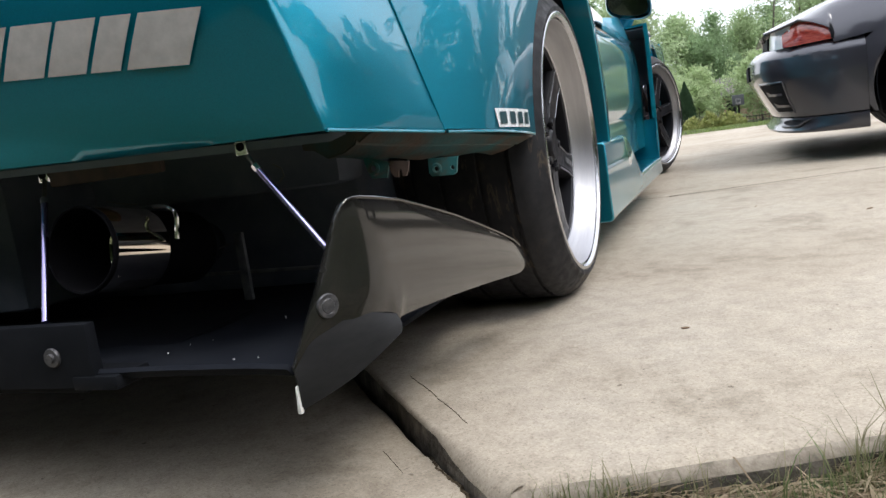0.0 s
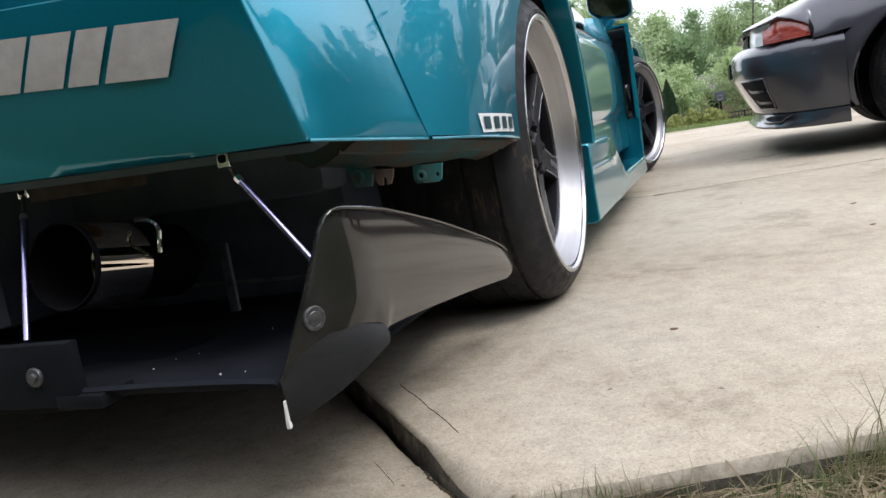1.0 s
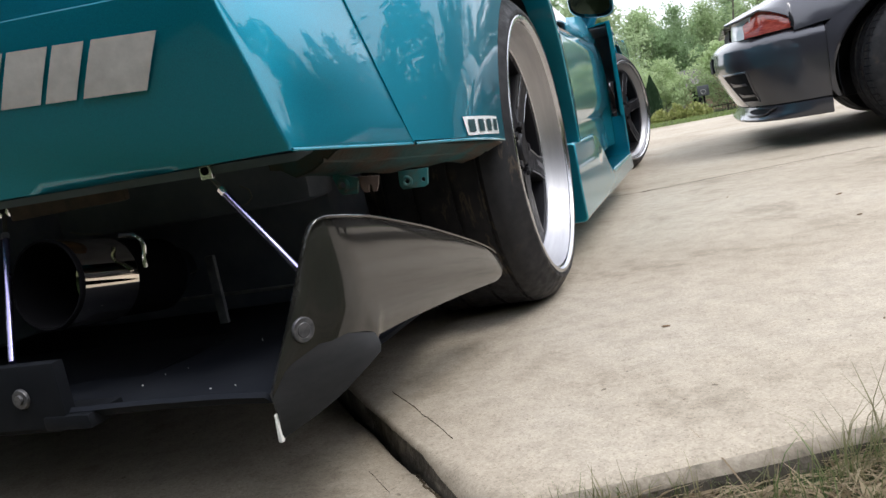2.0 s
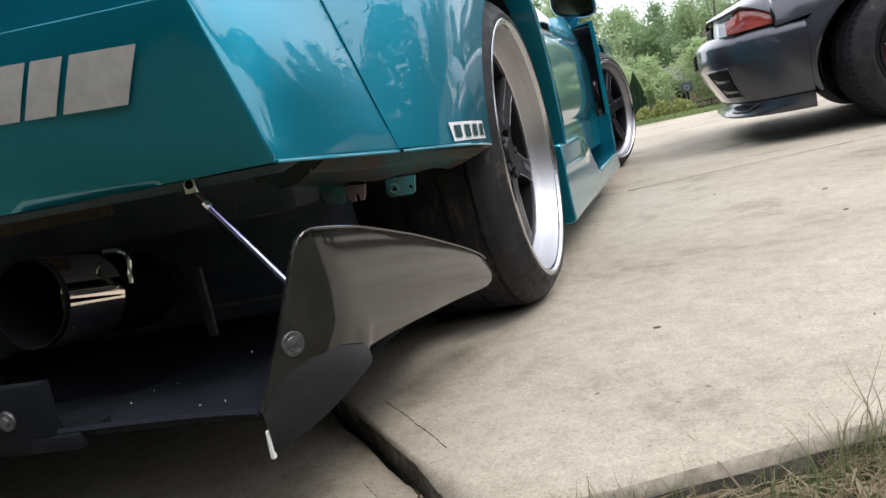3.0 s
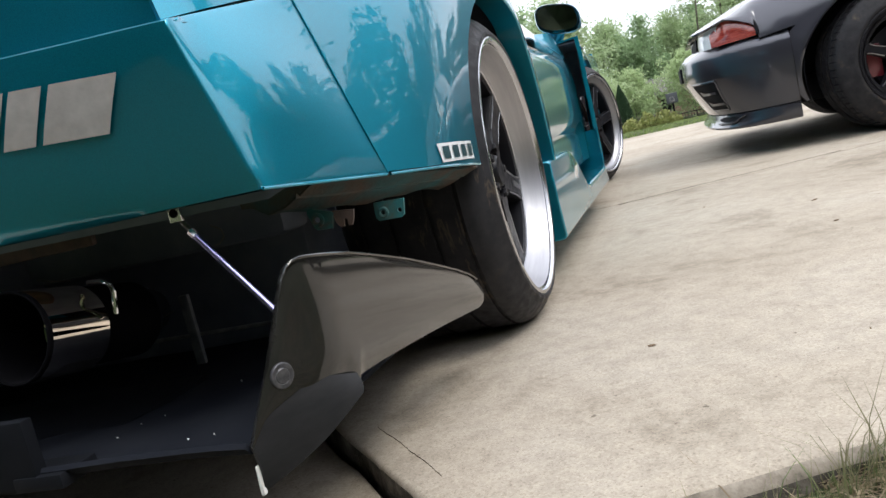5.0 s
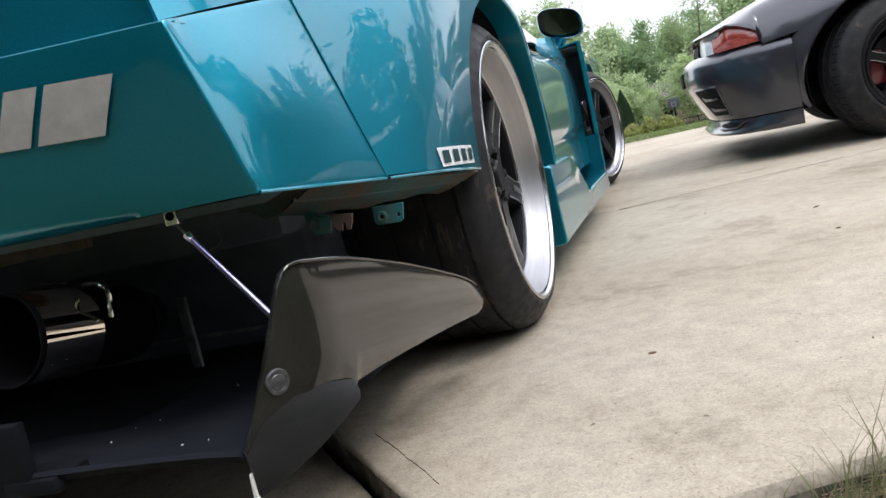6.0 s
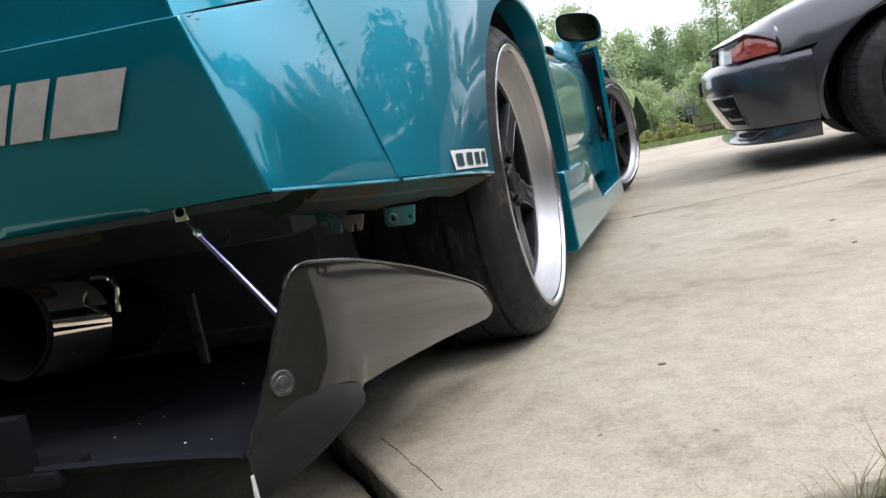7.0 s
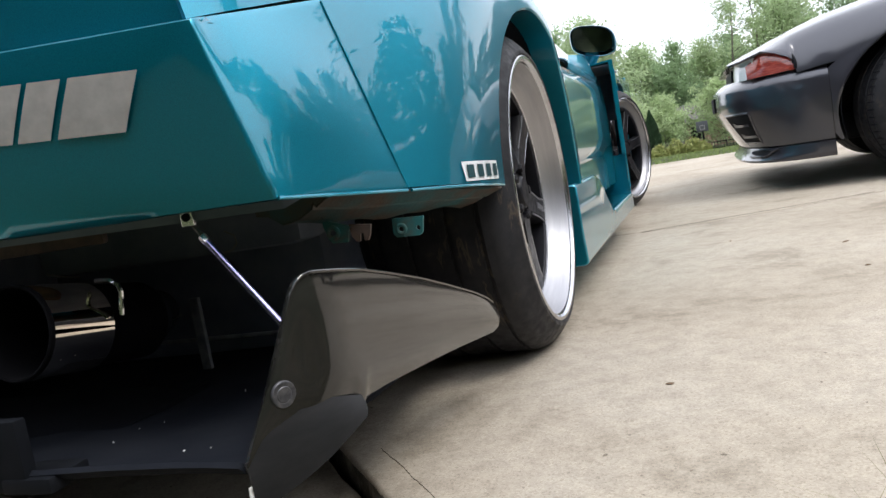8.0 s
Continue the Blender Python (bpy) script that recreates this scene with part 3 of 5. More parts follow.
# each kind stands once in the added wood behind the camera and is repeated from there
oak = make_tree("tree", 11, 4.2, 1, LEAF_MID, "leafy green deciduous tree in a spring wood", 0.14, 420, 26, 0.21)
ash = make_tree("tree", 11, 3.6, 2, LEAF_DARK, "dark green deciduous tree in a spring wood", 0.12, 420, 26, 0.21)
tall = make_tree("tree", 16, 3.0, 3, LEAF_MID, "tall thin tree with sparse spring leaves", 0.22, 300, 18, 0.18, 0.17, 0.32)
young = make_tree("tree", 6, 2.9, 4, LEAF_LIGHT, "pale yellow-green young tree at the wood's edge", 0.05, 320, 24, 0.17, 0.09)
wood_oak = make_tree("tree", 11, 4.2, 8, LEAF_WOOD, "broad-leaved tree of the near wood, leaves darkened", 0.12, 330, 16, 0.30)
wood_ash = make_tree("tree", 12, 3.8, 9, LEAF_WOOD, "tall tree of the near wood, leaves darkened", 0.10, 330, 16, 0.30)
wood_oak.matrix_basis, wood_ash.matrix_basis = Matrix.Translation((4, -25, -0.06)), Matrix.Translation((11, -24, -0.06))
thicket = make_tree("tree", 5.5, 3.0, 6, LEAF_WOOD, "dense undergrowth tree with darkened leaves, added out of view", 0.02, 380, 15, 0.30, 0.08)
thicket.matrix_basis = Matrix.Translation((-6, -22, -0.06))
oak.matrix_basis, ash.matrix_basis = Matrix.Translation((-12, -24, -0.06)), Matrix.Translation((-3, -26, -0.06))
tall.matrix_basis, young.matrix_basis = Matrix.Translation((7, -27, -0.06)), Matrix.Translation((2, -23, -0.06))
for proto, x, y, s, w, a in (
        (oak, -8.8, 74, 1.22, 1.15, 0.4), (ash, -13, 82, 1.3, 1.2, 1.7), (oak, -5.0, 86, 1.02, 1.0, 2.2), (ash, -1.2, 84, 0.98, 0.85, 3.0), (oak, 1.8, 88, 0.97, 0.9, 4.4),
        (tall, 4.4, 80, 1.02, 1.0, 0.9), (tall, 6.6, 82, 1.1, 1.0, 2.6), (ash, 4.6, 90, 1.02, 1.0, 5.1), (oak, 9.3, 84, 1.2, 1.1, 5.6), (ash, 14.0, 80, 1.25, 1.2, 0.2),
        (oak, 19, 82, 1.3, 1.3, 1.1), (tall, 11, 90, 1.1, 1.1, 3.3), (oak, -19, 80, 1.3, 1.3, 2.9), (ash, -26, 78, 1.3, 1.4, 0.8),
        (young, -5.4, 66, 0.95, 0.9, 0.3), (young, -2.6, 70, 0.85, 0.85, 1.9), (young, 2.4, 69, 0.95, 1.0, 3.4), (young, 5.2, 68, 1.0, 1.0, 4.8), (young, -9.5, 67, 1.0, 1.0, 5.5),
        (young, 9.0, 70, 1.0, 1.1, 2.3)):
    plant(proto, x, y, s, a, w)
# the wood to the side and, added unseen, behind, which the paint mirrors
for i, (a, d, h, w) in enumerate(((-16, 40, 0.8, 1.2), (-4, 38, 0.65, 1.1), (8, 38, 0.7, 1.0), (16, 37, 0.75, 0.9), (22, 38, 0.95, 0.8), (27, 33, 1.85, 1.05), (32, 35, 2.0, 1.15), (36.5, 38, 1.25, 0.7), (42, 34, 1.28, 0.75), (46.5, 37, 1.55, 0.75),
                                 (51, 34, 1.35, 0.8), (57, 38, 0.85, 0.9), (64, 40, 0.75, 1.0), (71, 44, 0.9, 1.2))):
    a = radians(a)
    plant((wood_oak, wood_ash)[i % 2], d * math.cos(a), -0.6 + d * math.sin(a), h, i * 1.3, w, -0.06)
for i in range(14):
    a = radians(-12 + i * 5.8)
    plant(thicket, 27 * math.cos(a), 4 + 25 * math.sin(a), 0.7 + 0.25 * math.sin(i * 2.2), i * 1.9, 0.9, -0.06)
# unseen trees behind, added to keep the tail's reflection dark
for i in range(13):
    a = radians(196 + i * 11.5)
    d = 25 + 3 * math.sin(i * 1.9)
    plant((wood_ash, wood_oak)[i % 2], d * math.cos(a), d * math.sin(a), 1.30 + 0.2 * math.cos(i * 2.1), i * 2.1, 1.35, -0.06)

# unseen undergrowth, added to close sky gaps in the reflected wood behind
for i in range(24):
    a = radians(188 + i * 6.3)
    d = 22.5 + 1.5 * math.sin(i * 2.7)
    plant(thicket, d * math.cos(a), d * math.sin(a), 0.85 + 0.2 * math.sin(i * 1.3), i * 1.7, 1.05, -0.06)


def shrub(x, y, w, h, seed):
    r = random.Random(seed)
    t = thing("shrub", "low yellow-green garden shrub at the lawn's edge", "shrub", Matrix.Translation((x, y, ground_z(x, y))), "garden shrubs")
    bm = bmesh.new()
    for i in range(9):
        a = r.uniform(0, 6.28)
        tube(bm, [(0, 0, -0.05), (math.cos(a) * w * 0.25, math.sin(a) * w * 0.2, h * 0.5), (math.cos(a) * w * 0.4, math.sin(a) * w * 0.3, h * 0.85)], [0.015, 0.01, 0.004], 5)
    part("stems", bm, BARK, t)
    vs, fs = [], []
    for i in range(1700):
        a, k = r.uniform(0, 6.28), r.random() ** 0.6
        lump = 0.8 + 0.35 * noise.noise((a * 2, k * 3, seed))
        p = Vector((math.cos(a) * w * 0.5 * k * lump, math.sin(a) * w * 0.4 * k * lump, h * (1 - k * k * 0.75) * r.uniform(0.15, 1.05) * lump))
        u = Vector((r.gauss(0, 1), r.gauss(0, 1), r.gauss(0, 1))).normalized()
        v = u.orthogonal().normalized() * 0.04
        n = len(vs)
        vs += [p - u * 0.07, p + v, p + u * 0.07, p - v]
        fs.append((n, n + 1, n + 2, n + 3))
    data = bpy.data.meshes.new("foliage")
    data.from_pydata(vs, [], fs)
    data.materials.append(LEAF_SHRUB)
    new("foliage", data).parent = t


for i, (x, y, w, h) in enumerate(((-1.15, 28.3, 0.9, 0.50), (-0.55, 28.7, 1.0, 0.62), (0.05, 28.5, 0.9, 0.58), (0.4, 28.9, 0.6, 0.40), (-1.9, 28.8, 0.9, 0.48), (-2.6, 28.5, 0.9, 0.48))):
    shrub(x, y, w, h, 40 + i)

# dark clipped evergreen
r = random.Random(77)
cone = thing("evergreen", "dark narrow conical evergreen tree on the lawn", "tree", Matrix.Translation((-3.05, 60, ground_z(-3, 60))))
bm = bmesh.new()
tube(bm, [(0, 0, -0.2), (0, 0, 2.4)], [0.1, 0.03], 6)
part("trunk", bm, BARK, cone)
vs, fs = [], []
for i in range(3600):
    k, a = r.random(), r.uniform(0, 6.28)
    rr = 0.72 * math.sin(math.pi * min(1, 0.2 + 0.8 * k)) * r.uniform(0.75, 1.05) * (0.9 + 0.25 * noise.noise((a * 2, k * 6, 1)))
    p = Vector((math.cos(a) * rr, math.sin(a) * rr, 0.1 + 3.75 * k))
    u = Vector((math.cos(a) * 0.4 + r.gauss(0, 0.3), math.sin(a) * 0.4 + r.gauss(0, 0.3), 1)).normalized() * 0.11
    v = u.cross(Vector((math.cos(a), math.sin(a), 0))).normalized() * 0.05
    n = len(vs)
    vs += [p - u, p + v, p + u, p - v]
    fs.append((n, n + 1, n + 2, n + 3))
data = bpy.data.meshes.new("foliage")
data.from_pydata(vs, [], fs)
data.materials.append(LEAF_CONE)
new("foliage", data).parent = cone

# garden fence, basketball hoop and a house among the trees
fence = thing("fence", "black wrought-iron garden fence far across the lawn", "fence", Matrix.Translation((2.4, 55, ground_z(2, 55))))
bm = bmesh.new()
for z in (0.12, 0.78):
    box(bm, (-2.2, -0.02, z), (2.6, 0.02, z + 0.05))
part("rail", bm, MATTBLACK, fence)
for i in range(25):
    bm = bmesh.new()
    x = -2.2 + i * 0.2
    box(bm, (x - 0.015, -0.015, -0.1), (x + 0.015, 0.015, 0.9 if i % 8 else 1.0), 0.003)
    part("picket", bm, MATTBLACK, fence)

hoop = thing("basketball_hoop", "black basketball hoop on a pole across the lawn", "basketball hoop", Matrix.Translation((0.58, 62, ground_z(0.6, 62))))
bm = bmesh.new()
tube(bm, [(0.02, 0.5, -0.3), (0.02, 0.5, 1.3), (0.0, 0.1, 1.9)], 0.07, 8)
part("pole", bm, MATTBLACK, hoop)
bm = bmesh.new()
box(bm, (-0.43, -0.03, 1.62), (0.43, 0.03, 2.42), 0.02)
board = part("backboard", bm, BOARD, hoop, "dark backboard with a pale square")
bm = bmesh.new()
for lo, hi in (((-0.17, -0.045, 1.80), (0.17, -0.034, 1.83)), ((-0.17, -0.045, 2.08), (0.17, -0.034, 2.11)), ((-0.17, -0.045, 1.83), (-0.14, -0.034, 2.08)), ((0.14, -0.045, 1.83), (0.17, -0.034, 2.08))):
    box(bm, lo, hi)
part("target_square", bm, DECAL, board)
bm = bmesh.new()
tube(bm, [(0.2 * math.cos(a / 12 * 6.2832), -0.26 + 0.2 * math.sin(a / 12 * 6.2832), 1.74) for a in range(13)], 0.015, 6)
part("rim", bm, STEEL, hoop)

house = thing("house", "tan brick house half hidden by trees", "house", Matrix.Translation((2.3, 76, ground_z(2, 76))))
bm = bmesh.new()
box(bm, (-3.4, 0, -0.5), (5.0, 6, 2.5))
part("wall", bm, STONE, house)
bm = bmesh.new()
grid(bm, [[(-3.8, -0.4, 2.45), (5.4, -0.4, 2.45)], [(-3.8, 3, 4.1), (5.4, 3, 4.1)], [(-3.8, 6.4, 2.45), (5.4, 6.4, 2.45)]])
solid(part("roof", bm, ROOFING, house, smooth=0), 0.15)
for x in (-2.2, 0.6, 3.2):
    bm = bmesh.new()
    box(bm, (x - 0.5, -0.05, 0.8), (x + 0.5, 0.03, 2.0), 0.01)
    part("window", bm, GLASS_DARK, house)

# ---- the teal car ----
XC = -0.87                 # its centre line
RC = 0.306                 # axle height
teal_car = thing("sports_car", "lowered teal wide-body drift coupe on a concrete driveway", "car")


def mirrored(p):
    return (2 * XC - p[0], p[1], p[2])


def both(name, rows_of, material, thickness, label="", bevel=0.0):
    """The same panel on the right side and, mirrored, on the left."""
    for flip in (False, True):
        bm = bmesh.new()
        rows = rows_of()
        grid(bm, [[mirrored(p) if flip else p for p in row] for row in rows])
        mid = sum(p[1] for row in rows for p in row) / sum(len(row) for row in rows)
        ob = part(name, bm, material, teal_car, label, away=(XC, mid, 0.40))
        solid(ob, thickness, -1.0, bevel)
        if not flip:
            first = ob
    return first


def wheel(parent, face, cy, cz, tyre_r, rim_r, width, dish, spokes, turn, m=None, out=1.0, label="", caliper=None, rim_material=POLISHED):
    """A deep-dished wheel; face is the x of its outer lip, out the way it faces."""
    base = (Matrix.Translation((face, cy, cz)) @ Matrix.Rotation(radians(-0.5 * out), 4, "Y") @ Matrix.Diagonal((out, 1, 1, 1))) if m is None else m
    bm = bmesh.new()
    k = rim_r / 0.257
    prof = [(0.250 * k, -0.012), (0.2555 * k, -0.009), (0.257 * k, -0.004), (0.2565 * k, -0.0008), (0.2545 * k, 0.0005), (0.2500 * k, 0.0003), (0.2487 * k, -0.0012), (0.2478 * k, -0.0045),
            (0.2462 * k, -0.0062), (0.2435 * k, -0.0068), (0.2425 * k, -0.0078)]
    lathe(bm, prof, 96, base)
    rim = part("wheel", bm, rim_material, parent, label or "polished deep-dish alloy wheel with dark spokes")
    bm = bmesh.new()
    lathe(bm, [(0.2425 * k, -0.0078), (0.2417 * k, -0.0100), (0.2402 * k, -0.0145), (0.2365 * k, -dish * 0.45), (0.2305 * k, -dish * 0.70), (0.2245 * k, -dish * 0.94), (0.220 * k, -dish), (0.213 * k, -dish - 0.001), (0.212 * k, -dish - 0.006)], 96, base)
    part("barrel", bm, BRUSHED if rim_material is POLISHED else rim_material, rim, "brushed alloy barrel" if rim_material is POLISHED else "")
    bm = bmesh.new()
    t, d = tyre_r, tyre_r - 0.255 * k
    b = 0.255 * k
    tw = width + 0.005
    prof = [(b - 0.010, -0.014), (b - 0.001, -0.006), (b + 0.10 * d, 0.0), (b + 0.22 * d, -0.0005), (b + 0.30 * d, -0.004), (b + 0.52 * d, -0.012), (b + 0.74 * d, -0.022), (b + 0.88 * d, -0.032), (t - 0.0028, -0.041), (t - 0.0006, -0.052)]
    x = -0.052
    for g in (0.20, 0.38, 0.62, 0.80):
        gx = -tw * g
        prof += [(t, gx + 0.0045), (t - 0.006, gx + 0.0035), (t - 0.006, gx - 0.0035), (t, gx - 0.0045)]
    prof += [(t - 0.0006, -tw + 0.052), (t - 0.003, -tw + 0.040), (b + 0.74 * d, -tw + 0.02), (b + 0.3 * d, -tw + 0.004), (b - 0.005, -tw + 0.012)]
    lathe(bm, prof, 96, base)
    part("tyre", bm, RUBBER, rim, "black low-profile tyre stretched over the rim")
    bm = bmesh.new()
    lathe(bm, [(0.213 * k, -dish - 0.004), (0.212 * k, -dish + 0.003), (0.200 * k, -dish + 0.001), (0.197 * k, -dish - 0.02), (0.205 * k, -width * 0.6), (0.235 * k, -width * 0.95), (0.25 * k, -width), (0.245 * k, -width + 0.002), (0.21 * k, -width * 0.6)], 96, base)
    part("inner_barrel", bm, SATIN, rim, "dark inner barrel")
    bm = bmesh.new()
    lathe(bm, [(0.214 * k, -dish + 0.0035), (0.2155 * k, -dish + 0.0045), (0.2165 * k, -dish + 0.003)], 96, base)
    part("bright_ring", bm, POLISHED, rim)
    # spokes with a machined bevel along each side
    for i in range(spokes):
        a = turn + 2 * math.pi * i / spokes
        rot = base @ Matrix.Rotation(a, 4, "X")
        bm = bmesh.new()
        rows = []
        for r, hw, top, deep in ((0.045, 0.034, -dish + 0.006, 0.040), (0.10, 0.027, -dish + 0.002, 0.036), (0.165, 0.024, -dish + 0.004, 0.03), (0.196, 0.028, -dish + 0.006, 0.03), (0.214, 0.036, -dish + 0.002, 0.022)):
            r, hw = r * k, hw * k
            rows.append([rot @ Vector(q) for q in ((top - deep, r, -hw), (top - 0.010, r, -hw), (top, r, -hw + 0.007), (top, r, hw - 0.007), (top - 0.010, r, hw), (top - deep, r, hw))])
        vs = grid(bm, rows, True)
        bm.faces.new(vs[0])
        bm.faces.new(vs[-1])
        spoke = part("spoke", bm, SATIN, rim, "satin black spoke")
        bm = bmesh.new()
        for s in (-1, 1):
            tube(bm, [rot @ Vector((-dish + 0.0005, 0.10 * k, s * 0.0235 * k)), rot @ Vector((-dish + 0.0025, 0.165 * k, s * 0.0205 * k)), rot @ Vector((-dish + 0.0045, 0.194 * k, s * 0.0245 * k))], 0.0017, 6)
        part("edge_line", bm, MACHINED, rim)
    bm = bmesh.new()
    lathe(bm, [(0.0, -dish + 0.014), (0.028, -dish + 0.014), (0.032, -dish + 0.010), (0.034, -dish), (0.062, -dish - 0.002), (0.066, -dish - 0.03), (0.0, -dish - 0.03)], 32, base)
    part("hub", bm, SATIN, rim)
    for i in range(5):
        bm = bmesh.new()
        a = turn + 0.3 + 2 * math.pi * i / 5
        lathe(bm, [(0.0, 0.012), (0.008, 0.012), (0.010, 0.008), (0.010, -0.012)], 6, base @ Matrix.Translation((-dish + 0.001, 0.048 * math.cos(a), 0.048 * math.sin(a))))
        part("lug_nut", bm, SATIN, rim)
    bm = bmesh.new()
    lathe(bm, [(0.07, -dish - 0.045), (0.158 * k, -dish - 0.045), (0.158 * k, -dish - 0.065), (0.07, -dish - 0.065)], 48, base)
    part("brake_disc", bm, SATIN, rim)
    bm = bmesh.new()
    box(bm, (-dish - 0.09, 0.09 * k, -0.07), (-dish - 0.035, 0.17 * k, 0.07), 0.008, base)
    part("brake_caliper", bm, caliper or SATIN, rim)
    return rim


rear_right = wheel(teal_car, 0.0098, -0.0745, RC, RC, 0.257, 0.285, 0.055, 6, radians(-17))
wheel(teal_car, 2 * XC - 0.0098, -0.0745, RC, RC, 0.257, 0.285, 0.055, 6, radians(-10), out=-1.0)
wheel(teal_car, 0, 0, 0, 0.298, 0.252, 0.22, 0.035, 6, radians(8), Matrix.Translation((-0.027, 2.474, 0.298)) @ Matrix.Rotation(radians(-17.5), 4, "Z"), caliper=TEAL)
wheel(teal_car, 0, 0, 0, 0.298, 0.252, 0.22, 0.035, 6, radians(30), Matrix.Translation((2 * XC + 0.027, 2.474, 0.298)) @ Matrix.Rotation(radians(-17.5), 4, "Z") @ Matrix.Diagonal((-1, 1, 1, 1)))
# worn lettering on one spoke, as bars
bm = bmesh.new()
rot = Matrix.Translation((0.0098, -0.0745, RC)) @ Matrix.Rotation(radians(-17), 4, "X")
for i in range(7):
    box(bm, (-0.0505, 0.135 + i * 0.0078, -0.006), (-0.0478, 0.1405 + i * 0.0078, 0.006), 0, rot)
part("lettering_bars", bm, MACHINED, rear_right)


# rear bumper: one shell from the right seam round the tail to the left seam
def tail_y(x):
    return -0.87 - 0.095 * (1 - ((x - XC) / 0.76) ** 2)


def side_plane(y, z):
    return -0.109 + 0.2505 * (y + 0.87) - 0.2147 * (z - 0.382)


def seam_y(z):
    """The seam between bumper and quarter panel leans back as it rises."""
    return -0.6525 - 0.12 * (z - 0.362)


def bumper_column(s):
    """Bottom and ridge points; s from 0 at the centre to 1 at the corner, to 2 at the seam."""
    if s <= 1:
        zb, zt = curve([(0, 0.405), (0.55, 0.392), (1, 0.382)], s), curve([(0, 0.590), (0.62, 0.576), (0.84, 0.5705), (1, 0.568)], s)
        xb, xt = XC + s * 0.759, XC + s * 0.724
        return Vector((xb, tail_y(xb) + 0.002, zb)), Vector((xt, tail_y(xt) - 0.020, zt - 0.004))
    y = lerp(-0.866, seam_y(0.362), s - 1)
    zb, zt = lerp(0.3815, 0.362, s - 1), lerp(0.569, 0.607, s - 1)
    yt = lerp(-0.886, seam_y(0.607), s - 1)
    return Vector((side_plane(y, zb), y, zb)), Vector((side_plane(yt, zt), yt, zt))


def bumper_rows():
    cols = []
    steps = [i / 26 for i in range(27)] + [1 + i / 12 for i in range(13)]
    for s in steps:
        b, t = bumper_column(s)
        inward = Vector((0, 1, 0)) if s <= 1 else Vector((-0.95, 0.24, -0.2))
        # the rolled lower edge tightens towards the corner
        roll = 1 - 0.85 * smooth01((s - 0.70) / 0.30)
        lip = 0.003 + 0.009 * roll + 0.007 * (1 - smooth01((s - 0.54) / 0.09))
        col = [b + inward * 0.05 + Vector((0, 0, 0.004 - 0.008 * roll)), b + inward * 0.012 * roll + Vector((0, 0, -0.004 * roll)), b + inward * 0.006 * roll + Vector((0, 0, -0.002 * roll)), b + Vector((0, 0, lip))]
        if s > 1:
            col[0] = b + Vector((-0.020, 0.006, 0.010))
            col[1], col[2], col[3] = b + Vector((-0.003, 0.001, 0.0)), b + Vector((0, 0, 0.001)), b + Vector((0, 0, 0.006))
        for v in (0.16, 0.32, 0.5, 0.68, 0.84, 0.975):
            bulge = 0.006 * math.sin(math.pi * v) * (1 - smooth01((s - 0.6) / 0.4)) if s <= 1 else 0.011 * math.sin(math.pi * (s - 1) ** 0.62) * math.sin(math.pi * v) ** (2.0 if v < 0.5 else 1.0)
            col.append(b.lerp(t, v) - inward * bulge)
        if s <= 1:
            col += [t + Vector((0, 0, 0.003)), t + inward * 0.0025 + Vector((0, 0, 0.0048)), t + inward * 0.016 + Vector((0, 0, 0.005)), t + inward * 0.04 + Vector((0, 0, 0.004))]
        else:
            col += [t, t + inward * 0.001 + Vector((0, 0, 0.002)), t + inward * 0.008 + Vector((0, 0, 0.002)), t + inward * 0.03]
        cols.append(col)
    # a round edge between tail and side
    k = 26
    corner = [Vector((b.x - 0.001, a.y - 0.0005, (a.z + b.z) / 2)) for a, b in zip(cols[k], cols[k + 1])]
    back = [p.lerp(q, 0.16) for p, q in zip(cols[k], cols[k - 1])]
    ahead = [p.lerp(q, 0.45) for p, q in zip(cols[k + 1], cols[k + 2])]
    cols[k:k + 2] = [[(1 - t) ** 2 * a + 2 * t * (1 - t) * c + t * t * b for a, c, b in zip(back, corner, ahead)] for t in (0, 0.2, 0.4, 0.6, 0.8, 1.0)]
    left = [[mirrored(p) for p in col] for col in cols[:0:-1]]
    return left + [[tuple(p) for p in col] for col in cols]


bm = bmesh.new()
grid(bm, bumper_rows())
bumper = part("rear_bumper", bm, TEAL, teal_car, "teal rear bumper cover cut high over the diffuser", smooth=50, away=(XC, -0.4, 0.48))
solid(bumper, 0.004)
# silver sponsor blocks, plain leaning shapes
for i, (x0, x1) in enumerate(((-0.330, -0.258), (-0.374, -0.338), (-0.428, -0.380), (-0.486, -0.433), (-0.545, -0.492), (-0.606, -0.551), (-0.662, -0.612))):
    bm = bmesh.new()
    lean = 0.028
    rows = []
    for v in range(5):
        f = v / 4
        row = []
        for u in range(5):
            g = u / 4
            x = lerp(x0, x1, g) + lean * f + 0.0195
            z = lerp(0.4725, 0.5315, f) + 0.070 * (-0.23 - x)
            v0 = max(0.05, (z - 0.39) / 0.185)
            y = tail_y(x) + 0.002 - 0.022 * v0 - 0.006 * math.sin(math.pi * v0) - 0.0014
            row.append((x, y, z))
        rows.append(row)
    grid(bm, rows)
    part("sponsor_block", bm, DECAL, bumper, "silver-grey vinyl block", away=(XC, -0.4, 0.5))

# upper tail panel above the ridge, and the boot lid
bm = bmesh.new()
rows = []
for z, back, half in ((0.555, 0.012, 0.70), (0.60, 0.010, 0.70), (0.66, 0.004, 0.69), (0.74, -0.004, 0.68), (0.79, -0.008, 0.67), (0.82, 0.02, 0.65), (0.845, 0.18, 0.62)):
    rows.append([(XC + half * u / 12, -0.87 - 0.085 * (1 - (u / 12) ** 2) + back, z + 0.012 * (1 - (u / 12) ** 2)) for u in range(-12, 13)])
grid(bm, rows)
